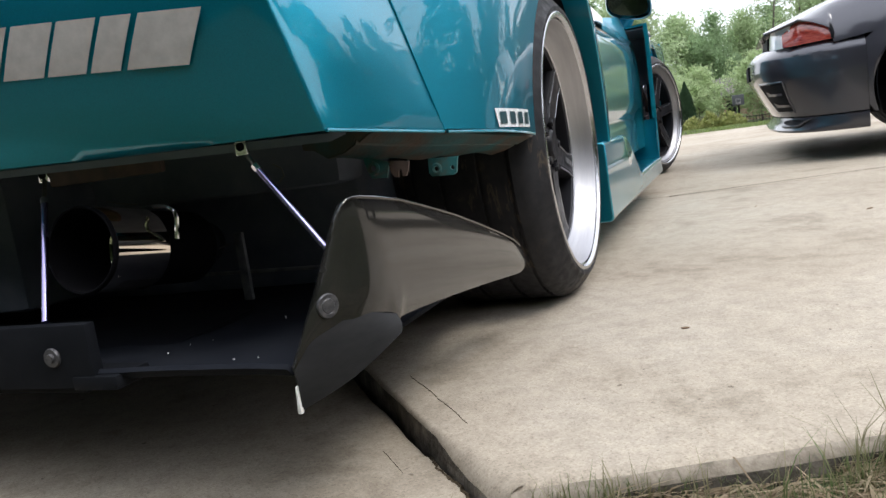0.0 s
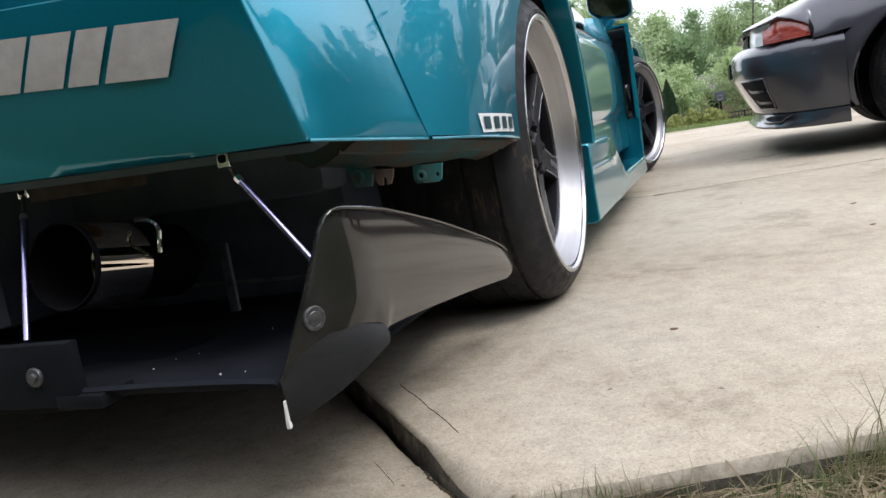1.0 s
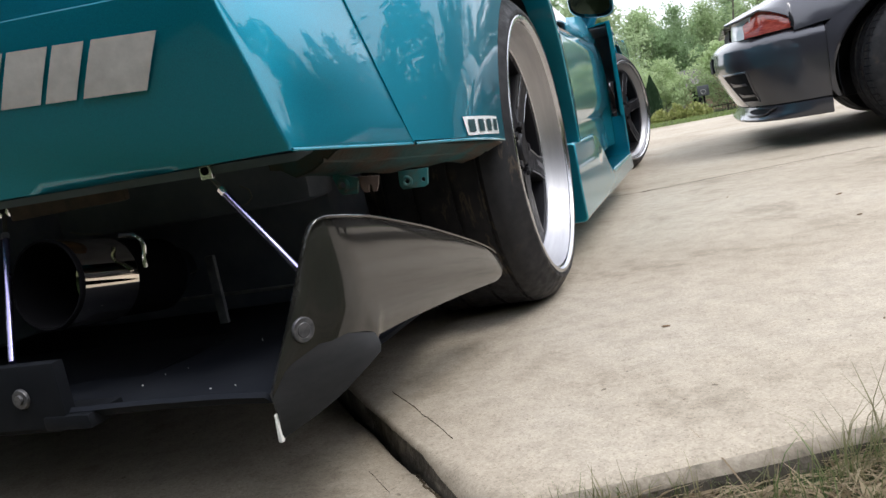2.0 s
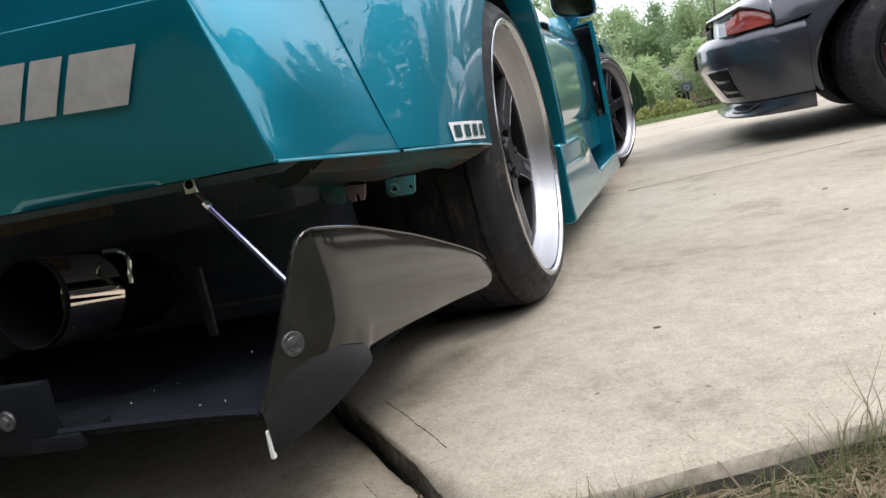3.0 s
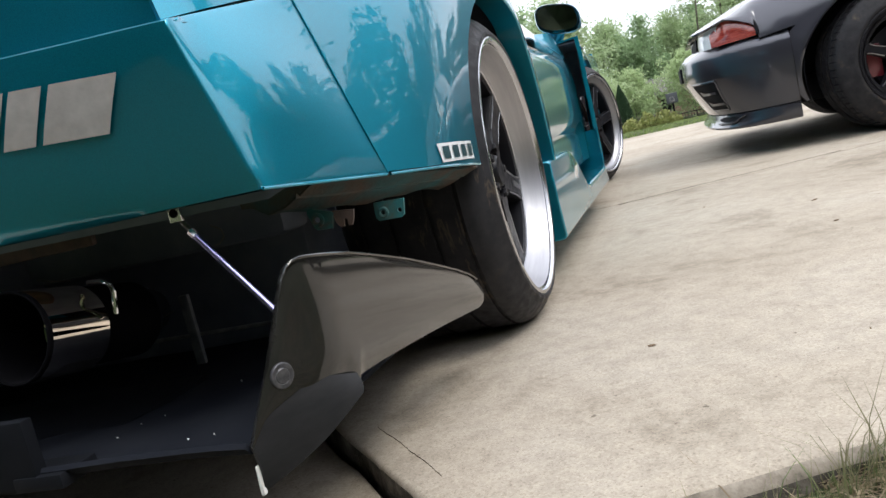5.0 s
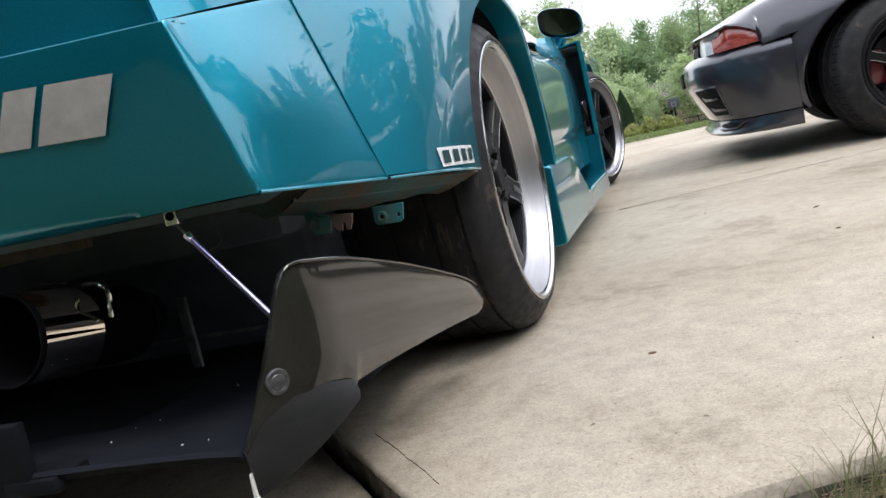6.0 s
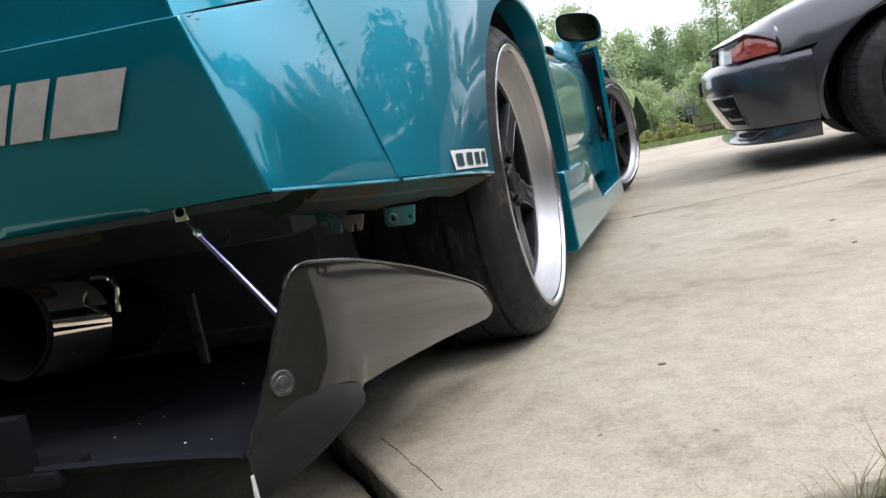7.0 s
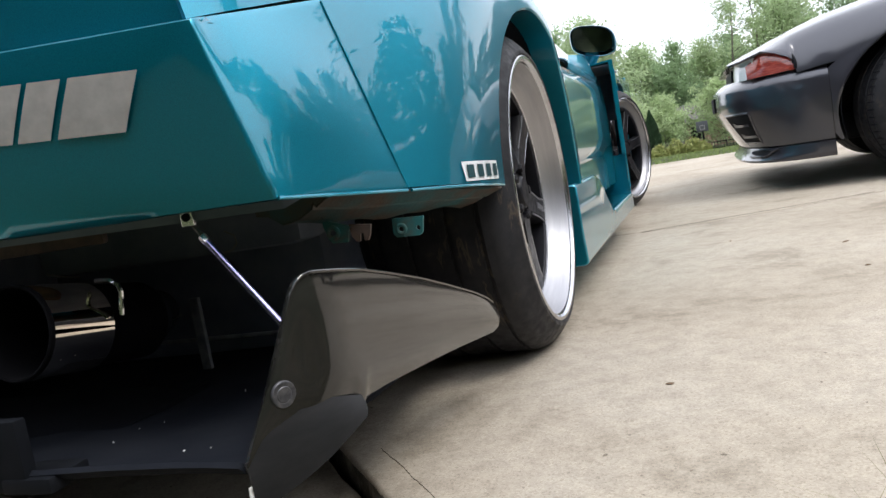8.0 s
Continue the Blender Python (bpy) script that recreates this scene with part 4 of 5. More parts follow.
solid(part("tail_panel", bm, TEAL, teal_car, "teal tail panel", away=(XC, -0.4, 0.48)), 0.01)

# underside of the bumper shell
bm = bmesh.new()
grid(bm, [[(x, tail_y(x) + 0.05, bumper_column(min(1.0, abs(x - XC) / 0.751))[0].z - 0.003) for x in [XC + 0.74 * u / 12 for u in range(-12, 13)]],
          [(XC + 0.74 * u / 12, -0.70, 0.40) for u in range(-12, 13)]])
solid(part("bumper_underside", bm, LIFTBLACK, teal_car), 0.01)
# dirty inner sheet and its brackets under the bumper's side
bm = bmesh.new()
rows = []
for i in range(17):
    t = i / 16
    y = lerp(-0.778, -0.40, t)
    xo = side_plane(y, 0.37) - 0.006
    zo = lerp(0.378, 0.338, t)
    dip = curve([(0, 0.352), (0.2, 0.341), (0.5, 0.333), (0.8, 0.325), (1, 0.317)], t)
    wob = 0.002 * math.sin(9 * t) + 0.0015 * math.sin(23 * t)
    rows.append([(xo, y, zo), (xo - 0.014, y, zo - 0.004 + wob), (xo - 0.026, y, lerp(zo, dip, 0.45)), (xo - 0.031, y, lerp(zo, dip, 0.40) + 0.003), (xo - 0.034, y, lerp(zo, dip, 0.55)), (xo - 0.050, y, dip + 0.004), (xo - 0.072, y, dip + wob), (xo - 0.090, y, dip + 0.012), (xo - 0.104, y, 0.365), (xo - 0.108, y, 0.40)])
grid(bm, rows)
solid(part("inner_sheet", bm, TEAL_DIRTY, teal_car, "dirt-streaked teal inner sheet metal"), 0.003)
bm = bmesh.new()
grid(bm, [[(x, y - 0.001, z) for x, y, z in rows[0]], [(x, y - 0.006, max(z, 0.388)) for x, y, z in rows[0]]])
solid(part("sheet_end", bm, TEAL_DIRTY, teal_car, "turned-up end of the inner sheet"), 0.003)


def plate_with_holes(outline, holes, y, depth):
    """An upright plate in the plane of y, with round holes cut through it."""
    bm = bmesh.new()
    rings = [[bm.verts.new((px, y, pz)) for px, pz in outline]]
    for hx, hz, hr in holes:
        rings.append([bm.verts.new((hx + hr * math.cos(k * math.pi / 6), y, hz + hr * math.sin(k * math.pi / 6))) for k in range(12)])
    edges = [bm.edges.new((ring[k], ring[(k + 1) % len(ring)])) for ring in rings for k in range(len(ring))]
    made = bmesh.ops.triangle_fill(bm, edges=edges, use_beauty=True, use_dissolve=False)
    faces = [g for g in made["geom"] if isinstance(g, bmesh.types.BMFace)]
    push = bmesh.ops.extrude_face_region(bm, geom=faces)
    bmesh.ops.translate(bm, verts=[g for g in push["geom"] if isinstance(g, bmesh.types.BMVert)], vec=(0, depth, 0))
    return bm


for at, outline, holes in (
        (-0.720, [(-0.1424, 0.3454), (-0.1424, 0.3362), (-0.1387, 0.3260), (-0.1378, 0.3196), (-0.1332, 0.3150), (-0.1130, 0.3141), (-0.1093, 0.3288), (-0.1047, 0.3325)], [(-0.1304, 0.3279, 0.0063)]),
        (-0.720, [(-0.1084, 0.3352), (-0.1065, 0.3196), (-0.1019, 0.3132), (-0.0973, 0.3132), (-0.0955, 0.3224), (-0.0909, 0.3224), (-0.0909, 0.3132), (-0.0863, 0.3132), (-0.0826, 0.3205), (-0.0798, 0.3316)], []),
        (-0.640, [(-0.0850, 0.3290), (-0.0860, 0.3090), (-0.0820, 0.3040), (-0.0510, 0.3030), (-0.0460, 0.3060), (-0.0420, 0.3270)], [(-0.0740, 0.3140, 0.0055), (-0.0510, 0.3130, 0.0032)])):
    bm = plate_with_holes(outline, holes, at, 0.004)
    br = part("bracket", bm, TEAL_WORN if holes else RUSTY, teal_car, "dirty teal steel bracket" if holes else "rusty notched steel tab", smooth=30)
    if holes:
        hx, hz, hr = holes[0]
        bm = bmesh.new()
        lathe(bm, [(hr * 0.55, 0.0), (hr * 0.62, 0.0016), (hr * 1.05, 0.0024), (hr * 1.4, 0.0016), (hr * 1.45, 0.0)], 20, Matrix.Translation((hx, at, hz)) @ Matrix.Rotation(radians(-90), 4, "Z"))
        part("eyelet", bm, TEAL_WORN, br)
# rusty crash bar behind the lower edge
bm = bmesh.new()
box(bm, (-0.60, -0.80, 0.362), (-0.40, -0.79, 0.394), 0.004)
part("tow_plate", bm, RUSTY, teal_car, "rusty steel plate under the bumper")

# quarter panel round the rear wheel
ARCH_Y = -0.016


def door_side(y, z):
    """The door's side: upright below, rolling in to a low shoulder, with a crease near its foot."""
    roll = 7.0 * max(0.0, z - 0.545) ** 2
    return -0.017 - roll - 0.016 * math.exp(-((z - 0.312) / 0.026) ** 2) - 0.010 * smooth01((0.30 - z) / 0.03)


def fender_side(y, z):
    """The wing behind the vent."""
    swing = -0.022 - 0.9 * max(0.0, z - 0.455) ** 2
    return lerp(door_side(1.30, z) - 0.002, swing, smooth01((y - 1.30) / 0.20)) - 0.05 * smooth01((y - 1.52) / 0.25)


def rear_side(y, z):
    r = math.hypot(y - ARCH_Y, z - RC)
    if y < -0.3:
        p = side_plane(y, z)
    else:
        p = lerp(side_plane(-0.3, z), door_side(0.46, z), smooth01((y + 0.3) / 0.55))
    flare = curve([(-0.36, 0.002), (-0.15, 0.012), (0.0, 0.024), (0.15, 0.029), (0.36, 0.016)], y)
    w = smooth01((r - 0.345) / 0.33)
    top = max(0.0, z - 0.66)
    return lerp(flare, p, w) - lerp(1.4, 7.0, smooth01((y + 0.1) / 0.5)) * top * top


def corner_point(u, v):
    """The body corner above the bumper's side, from the seam (u = 0) back to the tail."""
    z0 = lerp(0.607, 0.566, u) + 0.007
    z = lerp(z0, 0.84, v)
    y = lerp(seam_y(z) + 0.002, -0.884 + 0.02 * (z - 0.57), u)
    return (rear_side(y, z) - 0.010 * smooth01((u - 0.8) / 0.2), y, z)


def arch_panel(cy, radius, a0, a1, bounds, side, lip=0.028, n=44, rings=12, inner=0.0):
    """Rings from the arch's turned-in lip out to the panel's edges; bounds: y0, y1, z0, z1."""
    y0, y1, z0, z1 = bounds[:4]
    slope = bounds[4] if len(bounds) > 4 else 0.0
    cols = []
    for i in range(n + 1):
        a = lerp(a0, a1, i / n)
        c, s = math.cos(a), math.sin(a)
        reach = min([(y1 - cy) / c if c > 1e-6 else 9, (y0 - slope * (RC - 0.362) - cy) / (c + slope * s) if c + slope * s < -1e-6 else 9, (z1 - RC) / s if s > 1e-6 else 9, (z0 - RC) / s if s < -1e-6 else 9])
        y, z = cy + radius * c, RC + radius * s
        x = side(y, z)
        col = [(x - lip, cy + (radius + 0.008) * c, RC + (radius + 0.008) * s), (x - lip, y, z), (x - 0.003, y, z), (x, cy + (radius + 0.003) * c, RC + (radius + 0.003) * s)]
        for j in range(1, rings + 1):
            q = lerp(radius + 0.003, max(radius + 0.004, reach), (j / rings) ** 1.3)
            y, z = cy + q * c, RC + q * s
            col.append((side(y, z), y, z))
        cols.append(col)
    return cols


both("quarter_panel", lambda: arch_panel(ARCH_Y, 0.345, radians(174.6), radians(-4), (-0.6521, 0.46, 0.20, 0.84, 0.12), rear_side, 0.055), TEAL, 0.006, "teal flared rear quarter panel")
both("tail_corner", lambda: [[corner_point(u / 8, v / 7) for u in range(9)] for v in range(8)], TEAL, 0.006, "teal body corner above the bumper")
both("gap_backing", lambda: [[(side_plane(y, z) - 0.02, y, z) for z in (0.55, 0.66)] for y in (-0.86, -0.64)], MATTBLACK, 0.004)
# small maker's plaque on the quarter panel, plain shapes
bm = bmesh.new()
rows = []
for v in range(4):
    z = lerp(0.3515, 0.3795, v / 3)
    rows.append([(rear_side(y, z) + 0.0012, y, z) for y in [lerp(-0.535, -0.402, u / 8) for u in range(9)]])
rows = [[(p[0], p[1] + 0.0, p[2] + 0.055 * (-0.475 - p[1]) + 0.003) for p in row] for row in rows]
grid(bm, rows)
plaque = part("sticker", bm, DECAL_WHITE, teal_car, "white sticker with plain dark shapes", fix=False)
for i in range(4):
    for a, b, lo, hi, lift, tone in ((0.002, 0.0225, 0.06, 0.94, 0.0026, DECAL_DARK),):
        bm = bmesh.new()
        rows = []
        for f in (lo, hi):
            z = lerp(0.3550, 0.3760, f)
            rows.append([(rear_side(y, z) + lift, y, z + 0.055 * (-0.475 - y) + 0.003) for y in [-0.5315 + i * 0.0320 + lerp(a, b, u / 2) + 0.004 * f for u in range(3)]])
        grid(bm, rows)
        part("sticker_shape", bm, tone, plaque, fix=False)


# door, sill and front fender
ZS = [0.20, 0.26, 0.285, 0.298, 0.312, 0.326, 0.34, 0.38, 0.42, 0.46, 0.50, 0.54, 0.58, 0.62, 0.66, 0.70]
both("door", lambda: [[(door_side(y, z), y, z) for z in ZS] for y in [lerp(0.463, 1.297, u / 14) for u in range(15)]], TEAL, 0.01, "teal door with mirror-like paint")
both("door_glass", lambda: [[(lerp(-0.024, -0.20, f), lerp(lerp(0.33, 0.62, f), lerp(1.46, 1.40, f), u / 8), lerp(lerp(0.592, 0.572, u / 8), 0.80, f)) for f in (0, 0.12, 0.4, 0.7, 1.0)] for u in range(9)], GLASS_DARK, 0.005, "dark tinted side glass")
both("inner_fender", lambda: [[(fender_side(y, z), y, z) for z in ZS] for y in [lerp(1.300, 2.10, u / 24) for u in range(25)]], TEAL, 0.01)

# side skirt: a full block behind, a low ledge in front
def skirt_rows():
    rows = []
    for u in range(25):
        y = lerp(0.272, 1.52, u / 24)
        k = smooth01((y - 0.62) / 0.30)
        x = lerp(0.0175, 0.032, (y - 0.27) / 1.25)
        zt = lerp(0.285, 0.150, k)
        xt = lerp(x - 0.004, x, k)
        rows.append([(-0.14, y, 0.088), (x - 0.012, y, 0.088), (x - 0.002, y, 0.092), (x, y, 0.100), (x - 0.003, y, lerp(0.19, 0.13, k)), (xt, y, zt - 0.008), (xt - 0.006, y, zt), (-0.06, y, zt + 0.004), (-0.14, y, zt + 0.004)])
    return rows


for flip in (False, True):
    bm = bmesh.new()
    vs = grid(bm, [[mirrored(p) if flip else p for p in row] for row in skirt_rows()], True)
    bm.faces.new(vs[0])
    bm.faces.new(vs[-1])
    ob = part("side_skirt", bm, TEAL, teal_car, "teal box-shaped side skirt", smooth=40)
    b = ob.modifiers.new("edge", "BEVEL")
    b.width, b.segments, b.limit_method, b.angle_limit = 0.004, 2, "ANGLE", radians(45)


def flare_side(y, z):
    r = math.hypot(y - 2.474, z - RC)
    return curve([(1.5, 0.030), (2.12, -0.040), (3.2, -0.045)], y) - 0.9 * max(0.0, z - 0.60) ** 2


both("front_flare", lambda: arch_panel(2.474, 0.340, radians(208), radians(-18), (1.50, 3.15, 0.13, 0.664), flare_side, 0.02), TEAL, 0.007, "teal bolt-on front flare with an open rear vent")
both("flare_top", lambda: [[(lerp(flare_side(y, 0.664), -0.14, v / 5), y, 0.664 - 0.012 * v / 5 - 0.03 * smooth01((y - 1.5) / 0.5)) for v in range(6)] for y in [lerp(1.50, 3.15, u / 12) for u in range(13)]], TEAL, 0.007, "teal top of the flare")
both("vent_blade", lambda: [[(flare_side(1.5, z) - d, 1.499 - 0.004 * (d > 0.001), z) for z in (0.305, 0.40, 0.50, 0.60, 0.660)] for d in (0.0, 0.006, 0.016)], TEAL, 0.005, "teal trailing edge of the flare")
# closing plate at the foot of the vent
both("vent_plate", lambda: [[(x, 1.515 + 0.10 * (z - 0.13), z) for z in (0.135, 0.19, 0.25, 0.300)] for x in (-0.085, -0.05, -0.01, 0.026)], TEAL, 0.006, "teal closing plate below the vent")
both("vent_liner", lambda: [[(x, 1.80, z) for z in (0.44, 0.55, 0.645)] for x in (-0.19, -0.10, -0.012)], LIFTBLACK, 0.01)
both("vent_roof", lambda: [[(x, y, 0.648 - 0.05 * (y - 1.52)) for y in (1.512, 1.66, 1.80)] for x in (-0.19, -0.10, 0.012)], LIFTBLACK, 0.004)
both("front_liner", lambda: [[(x, 2.474 + 0.37 * math.cos(a), max(0.1, RC + 0.37 * math.sin(a))) for x in (-0.30, -0.15, -0.075)] for a in [radians(-10 + i * 7) for i in range(21)]], UNDERTRAY, 0.004, "black wheel-well liner")
both("rear_liner", lambda: [[(x, ARCH_Y + 0.358 * math.cos(a), RC + 0.358 * math.sin(a)) for x in (-0.42, -0.2, rear_side(ARCH_Y + 0.35 * math.cos(a), RC + 0.35 * math.sin(a)) - 0.012)] for a in [radians(8 + i * 7.6) for i in range(21)]], UNDERTRAY, 0.004, "black wheel-well liner")

# upper body: bonnet, cabin and roof
STATIONS = [(-0.78, 0.85, 0.60, 0.0), (-0.55, 0.875, 0.62, 0.0), (-0.30, 0.88, 0.64, 0.06), (0.10, 0.83, 0.65, 0.26), (0.60, 0.75, 0.65, 0.44), (1.10, 0.71, 0.65, 0.46), (1.55, 0.70, 0.64, 0.22),
            (1.95, 0.70, 0.64, 0.06), (2.40, 0.70, 0.64, 0.03), (2.90, 0.66, 0.62, 0.0), (3.25, 0.58, 0.60, 0.0), (3.38, 0.52, 0.54, 0.0)]
bm = bmesh.new()
rows = []
for y, belt, half, cab in STATIONS:
    inset = 0.16 * cab / 0.31
    prof = [(half + 0.085, belt - 0.06), (half + 0.05, belt - 0.015), (half + 0.02, belt), (half - 0.02 - inset * 0.5, belt + cab * 0.55), (half - 0.08 - inset, belt + cab * 0.92), (half * 0.5, belt + cab + 0.012), (0, belt + cab + 0.022)]
    rows.append([(XC - a, y, z) for a, z in prof] + [(XC + a, y, z) for a, z in prof[-2::-1]])
grid(bm, rows)
solid(part("upper_body", bm, TEAL, teal_car, "teal bonnet, roof and boot", away=(XC, 1.2, 0.5)), 0.012)
for s in (1, -1):
    bm = bmesh.new()
    grid(bm, [[(XC + s * (h + 0.008), y, z) for y, z, h in row] for row in (((0.02, 0.87, 0.665), (0.5, 0.785, 0.672), (1.1, 0.735, 0.672), (1.50, 0.725, 0.668)), ((0.15, 1.09, 0.555), (0.5, 1.14, 0.525), (0.95, 1.14, 0.525), (1.20, 1.10, 0.56)))])
    solid(part("side_window", bm, GLASS_DARK, teal_car, "dark side window"), 0.004)
bm = bmesh.new()
rows = []
for z, y, half in ((0.60, 3.36, 0.60), (0.52, 3.44, 0.68), (0.36, 3.47, 0.72), (0.20, 3.46, 0.74), (0.10, 3.44, 0.74)):
    rows.append([(XC + half * u / 8, y - 0.30 * abs(u / 8) ** 3, z) for u in range(-8, 9)])
grid(bm, rows)
solid(part("front_bumper", bm, TEAL, teal_car, "teal front bumper"), 0.01)
both("front_corner", lambda: [[(lerp(flare_side(3.14, z) - 0.01, -0.16, v / 4), lerp(3.14, 3.20, v / 4), z) for z in (0.10, 0.3, 0.5, 0.69)] for v in range(5)], TEAL, 0.008)

# door mirror on its stalk
bm = bmesh.new()
rows = []
for d, k in ((0.000, 0.955), (0.010, 1.0), (0.045, 0.98), (0.085, 0.80), (0.115, 0.45), (0.122, 0.05)):
    row = []
    for i in range(28):
        a = 2 * math.pi * i / 28
        cx, cz = math.cos(a), math.sin(a)
        ex = math.copysign(abs(cx) ** 0.66, cx) * 0.088 * k
        ez = math.copysign(abs(cz) ** 0.66, cz) * 0.060 * k
        row.append((-0.046 + ex, 1.60 + d, 0.757 + ez - 0.20 * ex))
    rows.append(row)
grid(bm, rows, True)
mirror = part("door_mirror", bm, TEAL, teal_car, "teal door mirror on a stalk")
bm = bmesh.new()
for a in [2 * math.pi * i / 28 for i in range(28)]:
    ex, ez = math.copysign(abs(math.cos(a)) ** 0.66, math.cos(a)) * 0.0765, math.copysign(abs(math.sin(a)) ** 0.66, math.sin(a)) * 0.0490
    bm.verts.new((-0.0465 + ex, 1.5985, 0.760 + ez - 0.20 * ex))
vs = bm.verts[:]
bm.faces.new(vs)
solid(part("mirror_glass", bm, MIRROR_DIM, mirror, "mirror glass"), 0.003)
bm = bmesh.new()
tube(bm, [(-0.155, 1.68, 0.640), (-0.115, 1.675, 0.662), (-0.075, 1.67, 0.690), (-0.050, 1.665, 0.725)], [0.036, 0.034, 0.031, 0.028], 16)
part("mirror_stalk", bm, TEAL, mirror)

# diffuser, end plates, stay rods
bm = bmesh.new()
rows = []
for y, z in ((-0.30, 0.105), (-0.70, 0.110), (-0.90, 0.126), (-0.985, 0.140), (-0.995, 0.150)):
    rows.append([(x, y + 0.012 * noise.noise((x * 6, 0, 0)), z + (0.004 * noise.noise((x * 9, y, 1)))) for x in [lerp(-0.125, 2 * XC + 0.125, u / 40) for u in range(41)]])
grid(bm, rows)
diffuser = part("diffuser", bm, UNDERTRAY, teal_car, "black flat rear diffuser panel")
solid(diffuser, 0.006)
bm = bmesh.new()
box(bm, (-1.365, -1.002, 0.134), (-0.375, -0.986, 0.209), 0.003)
box(bm, (-0.408, -1.004, 0.132), (-0.343, -0.95, 0.149), 0.004)
box(bm, (-1.30, -0.955, 0.112), (-0.44, -0.60, 0.124), 0.003)
for x, y, r in ((-0.398, -0.857, 0.0010), (-0.389, -0.776, 0.0005), (-0.406, -0.803, 0.0005), (-0.357, -0.638, 0.0006), (-0.258, -0.907, 0.0012), (-0.231, -0.897, 0.0006)):
    chip = bmesh.new()
    z = curve([(-0.985, 0.140), (-0.90, 0.126), (-0.70, 0.110)], y)
    box(chip, (x - r, y - r * 0.7, z - 0.004), (x + r, y + r * 0.7, z + 0.0075), 0.0004)
    part("paint_chip", chip, CHIPPED, diffuser)
part("centre_block", bm, MATTBLACK, diffuser, "black centre block with washers")
bm = bmesh.new()
lathe(bm, [(0.0, 0.005), (0.005, 0.005), (0.0055, 0.002), (0.0105, 0.002), (0.0115, 0.0), (0.0115, -0.004)], 20, Matrix.Translation((-0.430, -1.0035, 0.172)) @ Matrix.Rotation(radians(-90), 4, "Z"))
part("washer", bm, BOLT, diffuser, "steel washer and bolt")

END_DIR = Vector((0.08, 0.60)).normalized()


def plate_at(s, z, out=0.0):
    """A place on the end plate, s metres forward of its rear foot."""
    return Vector((-0.115 + END_DIR.x * s + END_DIR.y * out, -1.0 + END_DIR.y * s - END_DIR.x * out, z))


TOP = [(0.0, 0.152), (0.035, 0.198), (0.075, 0.250), (0.107, 0.292), (0.121, 0.303), (0.145, 0.305), (0.19, 0.298), (0.24, 0.288), (0.30, 0.271), (0.375, 0.247), (0.455, 0.218), (0.52, 0.194), (0.57, 0.173), (0.60, 0.153), (0.614, 0.134)]
FOOT = [(0.0, 0.106), (0.05, 0.108), (0.12, 0.111), (0.16, 0.116), (0.200, 0.127), (0.212, 0.146), (0.27, 0.1435), (0.34, 0.138), (0.49, 0.125), (0.58, 0.1165), (0.605, 0.121), (0.614, 0.131)]
# the rear part turns in towards the tail; below a fold a flange turns out again
FOLD = [(0.0, 0.150), (0.03, 0.170), (0.09, 0.176), (0.15, 0.164), (0.20, 0.149)]


def plate_bow(s):
    """How far the plate bulges out: it runs out steeply from its rear edge, bends, and falls back towards its nose."""
    step = s / 24
    return sum(step * lerp(0.25, -0.085, smooth01((step * (i + 0.5) - 0.115) / 0.09)) for i in range(24))


def slip(s):
    """How far the bulge draws the sheet back, for each metre out."""
    return lerp(1.08, 1.75, min(1.0, s / 0.30))


rows = []
for i in range(49):
    s = 0.614 * (i / 48)
    hi = curve(TOP, s)
    lo = curve(FOLD, s) if s < 0.2 else curve(FOOT, s)
    lo = min(lo, hi - 0.0006)
    k = smooth01((hi - lo) / 0.07)
    row = []
    curl = 0.006 * smooth01((s - 0.10) / 0.10) * smooth01((0.60 - s) / 0.2)
    dent = 0.0035 * math.exp(-((s - 0.120) / 0.042) ** 2)
    for v in range(19):
        f = v / 18
        bow = plate_bow(s)
        z = lerp(lo, hi, f)
        row.append(plate_at(s - slip(s) * bow, z + 2.0 * bow * (0.345 - z), k * 0.003 * math.sin(math.pi * f) ** 0.8 + bow - dent * math.sin(math.pi * f) ** 1.5 - curl * max(0.0, 1 - f / 0.22) ** 1.3))
    rows.append(row)
flange_rows = []
for i in range(13):
    t = i / 12
    low = Vector((-0.115, -1.0, 0.1065)).lerp(Vector((-0.070, -0.836, 0.136)), t) - Vector((0, 0, 0.007 * math.sin(math.pi * t)))
    top = Vector((-0.120, -0.992, 0.160)).lerp(Vector((-0.094, -0.800, 0.170)), t)
    bow = plate_bow(0.2 * t)
    k = slip(0.2 * t)
    top = plate_at(0.2 * t - k * bow, curve(FOLD, 0.2 * t) + 2.0 * bow * (0.37 - curve(FOLD, 0.2 * t)) + 0.003, bow - 0.0015)
    low += Vector((END_DIR.y - k * END_DIR.x, -END_DIR.x - k * END_DIR.y, 0.55)) * bow * 0.75
    flange_rows.append([low.lerp(top, v / 6) + Vector((0.003 * math.sin(math.pi * v / 6), 0, 0)) for v in range(7)])
